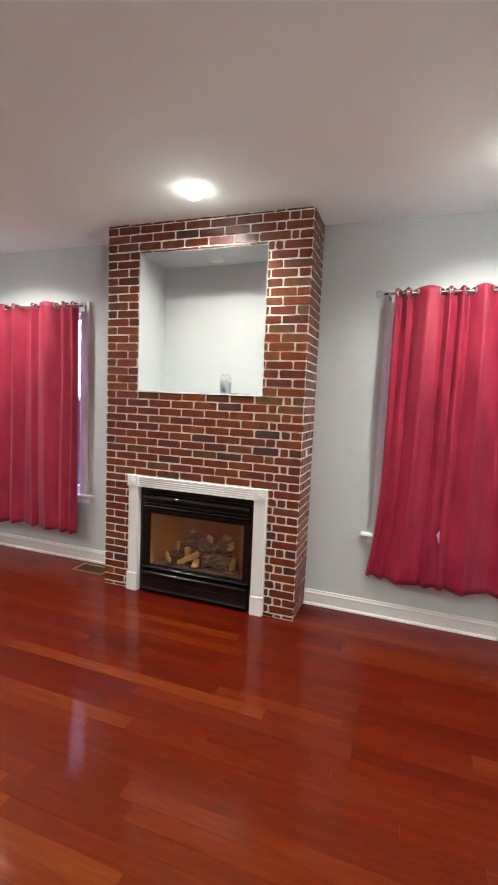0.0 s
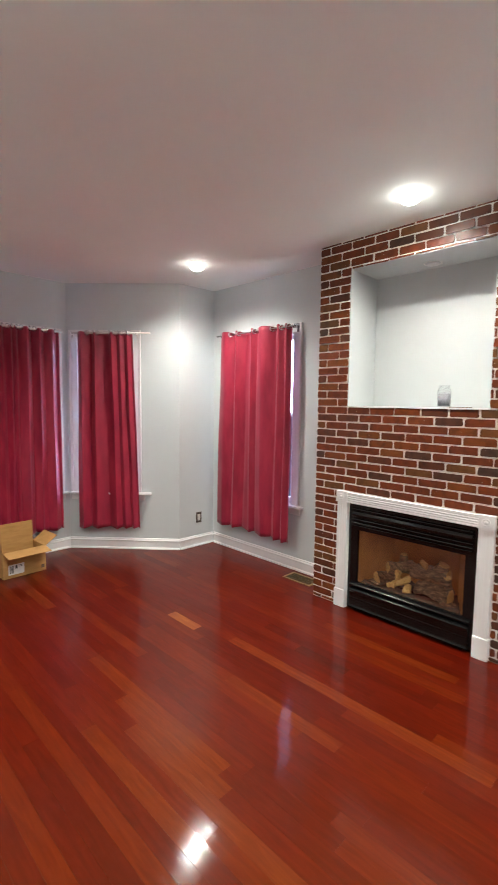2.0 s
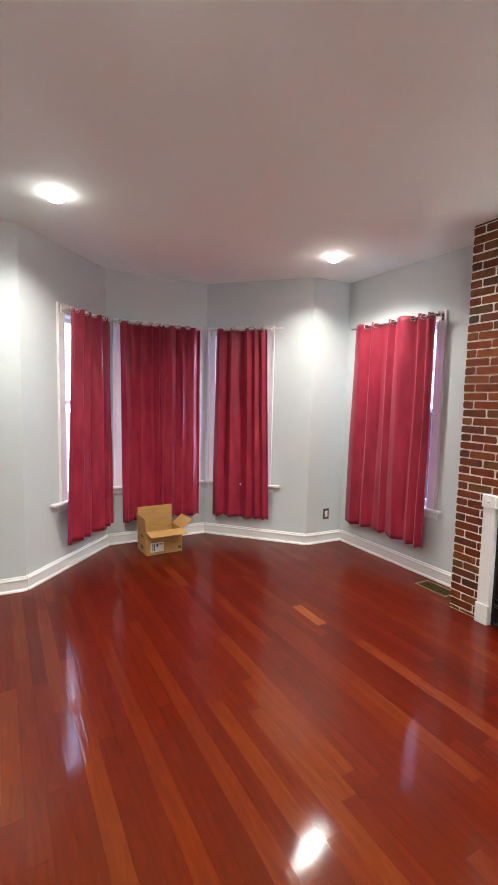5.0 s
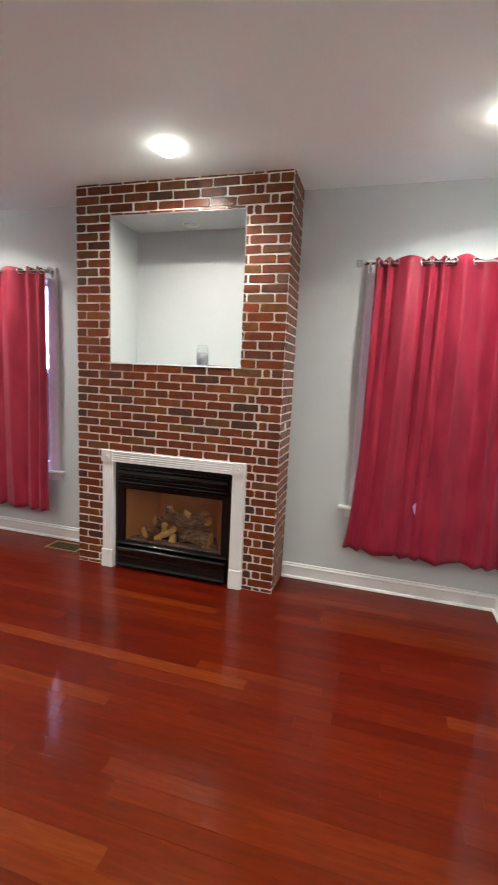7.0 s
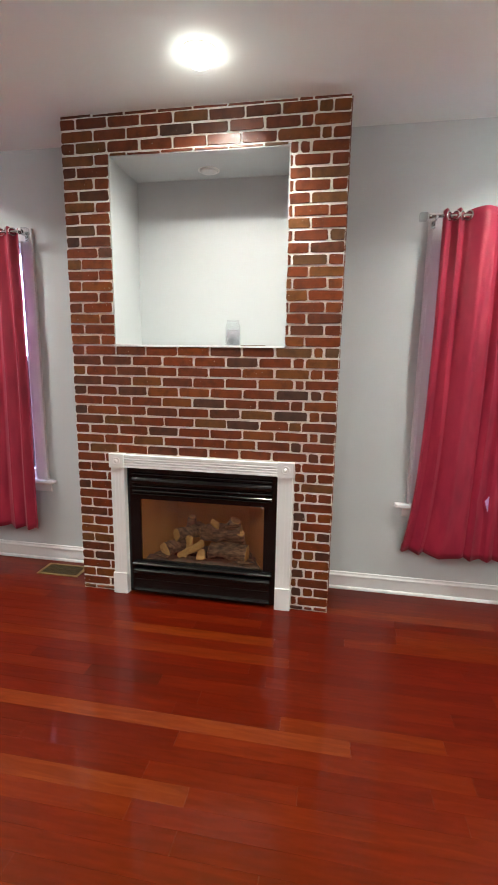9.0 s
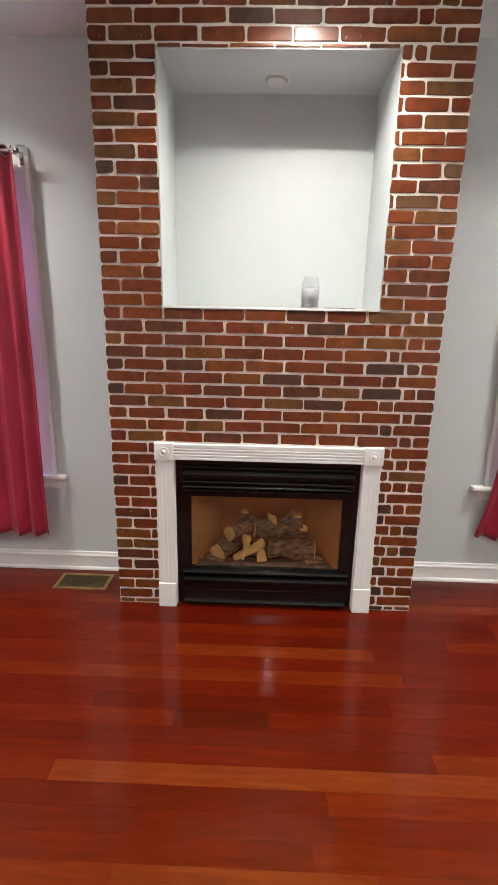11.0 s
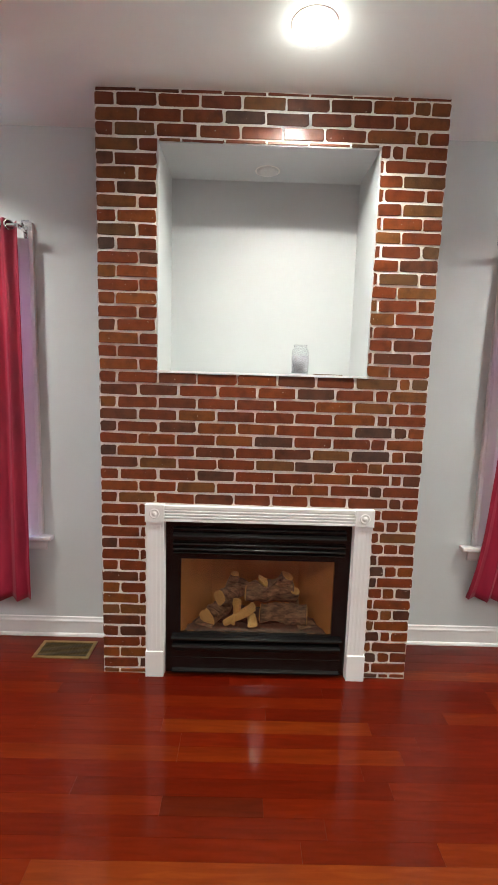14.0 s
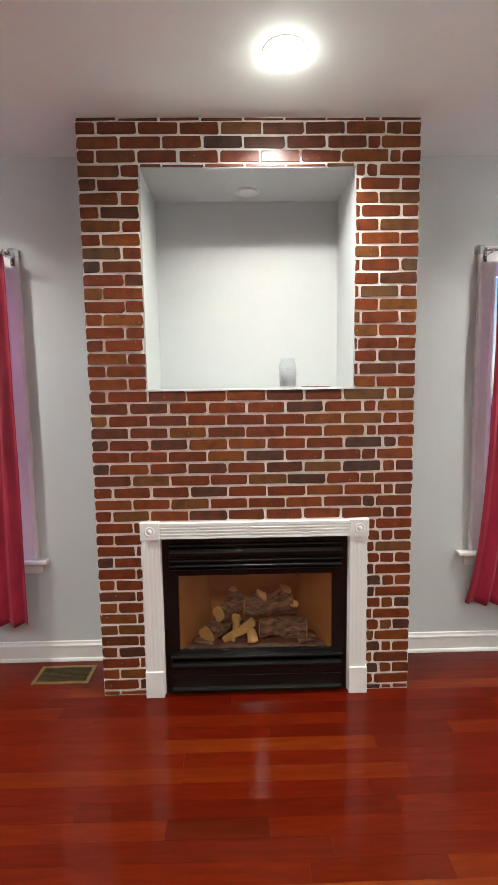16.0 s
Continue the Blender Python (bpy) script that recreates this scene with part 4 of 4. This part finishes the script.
def brick_mesh(w, h, variant):
    """A worn brick: rounded uneven outline, pillowed face; it stands out of the mortar along -y."""
    rnd = random.Random(variant * 131 + int(w * 1000))
    c = min(0.011, w * 0.30, h * 0.30)
    pts = []
    for sx, sz, order in ((1, 1, (0, 1, 2)), (-1, 1, (2, 1, 0)), (-1, -1, (0, 1, 2)), (1, -1, (2, 1, 0))):
        k = c * rnd.uniform(0.55, 1.30)
        tri = [(w / 2, h / 2 - k), (w / 2 - k * 0.25, h / 2 - k * 0.25), (w / 2 - k, h / 2)]
        for o in order:
            x, z = tri[o]
            pts.append((sx * x + rnd.uniform(-0.0026, 0.0026), sz * z + rnd.uniform(-0.0024, 0.0024)))
    face_y = -0.0045 + rnd.uniform(-0.002, 0.0015)
    bm = bmesh.new()
    back = [bm.verts.new((x * 1.01, MB + 0.003, z * 1.01)) for x, z in pts]
    edge = [bm.verts.new((x, face_y + 0.0025, z)) for x, z in pts]
    cap = [bm.verts.new((x * (1 - 0.003 / w), face_y, z * (1 - 0.003 / h))) for x, z in pts]
    for a, b in ((back, edge), (edge, cap)):
        for i in range(12):
            f = bm.faces.new((a[i], a[(i + 1) % 12], b[(i + 1) % 12], b[i]))
            f.smooth = False
    bm.faces.new(cap)
    bmesh.ops.recalc_face_normals(bm, faces=bm.faces)
    me = bpy.data.meshes.new("brick")
    bm.to_mesh(me)
    bm.free()
    me.materials.append(BRICK)
    return me


BRICK_STORE = {}


def brick_data(w, high, variant):
    key = (max(0.012, round(w, 3 if w < 0.05 else 2)), variant, round(high, 3))
    if key not in BRICK_STORE:
        BRICK_STORE[key] = brick_mesh(key[0], key[2] - JOINT, variant)
    return BRICK_STORE[key]


CLOSER = 0.068


def course_cuts(row, width, rnd, by_niche=False):
    """Joint places along one course: running bond from both ends, a small closer near the far end."""
    first = (0.47 if row % 2 == 0 else 1.0) * PITCH
    cuts = [0.0]
    x = first + rnd.uniform(-0.006, 0.006)
    if width < 1.0:
        while x < width - 0.03:
            cuts.append(x)
            x += PITCH + rnd.uniform(-0.005, 0.005)
        return cuts + [width]
    ends = [width, width - first + rnd.uniform(-0.006, 0.006)]
    if by_niche:
        while ends[-1] > width * 0.6:
            ends.append(ends[-1] - PITCH + rnd.uniform(-0.004, 0.004))
    else:
        ends.append(ends[-1] - CLOSER + rnd.uniform(-0.012, 0.008))
    while x < ends[-1] - 0.07:
        cuts.append(x)
        x += PITCH + rnd.uniform(-0.005, 0.005)
    return cuts + ends[::-1]


def lay(rows, width, blocked, seed):
    """Bricks of a face: (place along, height, width) for each."""
    rnd = random.Random(seed)
    out = []
    for r in range(rows):
        lo, hi = [Z_START + k * COURSE if k <= 27 else Z_START + 27 * COURSE + (k - 27) * COURSE_UP for k in (r, r + 1)]
        z0, z1 = max(0.002, lo), min(H - 0.002, hi)
        high = z1 - z0 + (0.006 if hi > H else 0.0)
        cuts = course_cuts(r, width, rnd, z0 > NZ0 - 0.02 and z1 < NZ1 + 0.01)
        gaps = [(b[0], b[1]) for b in blocked if b[2] < z1 - 0.012 and b[3] > z0 + 0.012]
        for a, b in zip(cuts, cuts[1:]):
            spans = [(a, b)]
            for g0, g1 in gaps:
                spans = [s for p, q in spans for s in ((p, min(q, g0)), (max(p, g1), q)) if s[1] - s[0] > 0.001]
            for g0, g1, _, top in blocked:
                # a sliver of the course shows above an opening that ends part way up it
                p, q = max(a, g0), min(b, g1)
                if z0 + 0.012 < top < z1 - 0.015 and q - p > 0.022:
                    out.append(((p + q) / 2, (top + 0.006 + z1) / 2, q - p - JOINT * (0.8 + 0.45 * rnd.random()), z1 - top - 0.002, rnd.randrange(6)))
            for p, q in spans:
                if q - p > 0.022:
                    out.append(((p + q) / 2, (z0 + z1) / 2, q - p - JOINT * (0.8 + 0.45 * rnd.random()), high, rnd.randrange(6)))
    return out


ROWS = 48
blocked_front = [(NX0 + BW, NX1 + BW, NZ0 - 0.004, NZ1 - 0.004), (BW - SO - 0.004, BW + SO + 0.004, -1, SZ1)]
rnd = random.Random(77)


def set_brick(m, w, high, var):
    ob = new("brick", brick_data(w, high, var))
    ob.parent = breast
    ob.matrix_local = m


for x, z, w, high, var in lay(ROWS, 2 * BW, blocked_front, 5):
    set_brick(pose(x - BW, 0.004, z, 0, rnd.uniform(-0.5, 0.5), 0), w, high, var)
for x, z, w, high, var in lay(ROWS, WY - 0.012, [], 15):
    set_brick(pose(BW - 0.004, x + 0.012, z, 0, 0, 90), w, high, var)
bm = bmesh.new()
for x, z, w, high, var in lay(ROWS, WY - 0.012, [], 25):
    tmp = bmesh.new()
    tmp.from_mesh(brick_data(w, high, var))
    tmp.transform(pose(-BW + 0.004, WY - x, z, 0, 0, -90))
    me = bpy.data.meshes.new("tmp")
    tmp.to_mesh(me)
    tmp.free()
    bm.from_mesh(me)
    bpy.data.meshes.remove(me)
side = part("side_brickwork", bm, BRICK, breast)
tagged(side, kind="stuff")

# ---------- floor ----------
floor = thing("floor", "glossy red Brazilian cherry plank floor", "floor", kind="structure")
part("subfloor", cube(-4.15, 2.70, -4.98, 0.70, -0.20, -0.014), SUBFLOOR, floor)
BOARD = 0.0826
Y0 = 0.405


def plank_mesh(length):
    """A board from x = 0 to its length, butted to its neighbours."""
    g = 0.0003
    bm = bmesh.new()
    lo = [bm.verts.new(p) for p in ((g, -BOARD + g, -0.014), (length - g, -BOARD + g, -0.014), (length - g, -g, -0.014), (g, -g, -0.014))]
    up = [bm.verts.new((v.co.x, v.co.y, 0)) for v in lo]
    for i in range(4):
        bm.faces.new((lo[i], lo[(i + 1) % 4], up[(i + 1) % 4], up[i]))
    bm.faces.new(up)
    return bm


# boards whose colour stands out: row, from x, to x, material
SPECIAL = [(-3.25, -1.92, -0.48, PLANK_LIGHT), (-1.145, -1.42, -1.08, PLANK_LIGHT), (-1.825, -2.68, -2.17, PLANK_WARM), (-1.075, -0.785, 0.955, PLANK_WARM),
           (-0.935, 1.965, 2.46, PLANK_WARM), (-0.77, -0.38, 0.02, PLANK_DARK), (-1.33, -0.46, 0.345, PLANK_WARM), (-2.05, -0.5, 0.75, PLANK_WARM)]
rnd = random.Random(4)
PLANK_STORE = {}
made = 0
far = bmesh.new()
rows = int((Y0 - YB) / BOARD) + 1
for r in range(rows):
    y = Y0 - r * BOARD
    x_end = 2.48
    x_start = -2.74 if y > -0.15 else -3.75
    if y < -3.1:
        x_start = -2.87
    marks = [s for s in SPECIAL if y - BOARD <= s[0] < y]
    runs = []
    x = x_start
    for s in sorted(marks, key=lambda q: q[1]):
        runs += [(x, s[1], None), (s[1], s[2], s[3])]
        x = s[2]
    runs.append((x, x_end, None))
    for a, b, mat in runs:
        if b - a < 0.02:
            continue
        pieces = []
        if mat:
            pieces = [(a, b)]
        else:
            p = a
            while b - p > 0.05:
                ln = round(rnd.uniform(0.45, 1.9), 1)
                if b - p - ln < 0.4:
                    ln = b - p
                pieces.append((p, p + ln))
                p += ln
        for p, q in pieces:
            key = (round(q - p, 3), mat.name if mat else "")
            if key not in PLANK_STORE:
                bmp = plank_mesh(key[0])
                me = bpy.data.meshes.new("plank")
                bmp.to_mesh(me)
                bmp.free()
                me.materials.append(mat or PLANK)
                PLANK_STORE[key] = me
            if y > -3.5 and made < 298:
                ob = new("plank", PLANK_STORE[key])
                ob.parent = floor
                ob.location = (p, y, rnd.uniform(-0.00004, 0.00004))
                made += 1
            else:
                me = PLANK_STORE[key].copy()
                me.transform(Matrix.Translation((p, y, 0)))
                far.from_mesh(me)
                bpy.data.meshes.remove(me)
tagged(part("plank_field", far, PLANK_FAR, floor), kind="stuff")
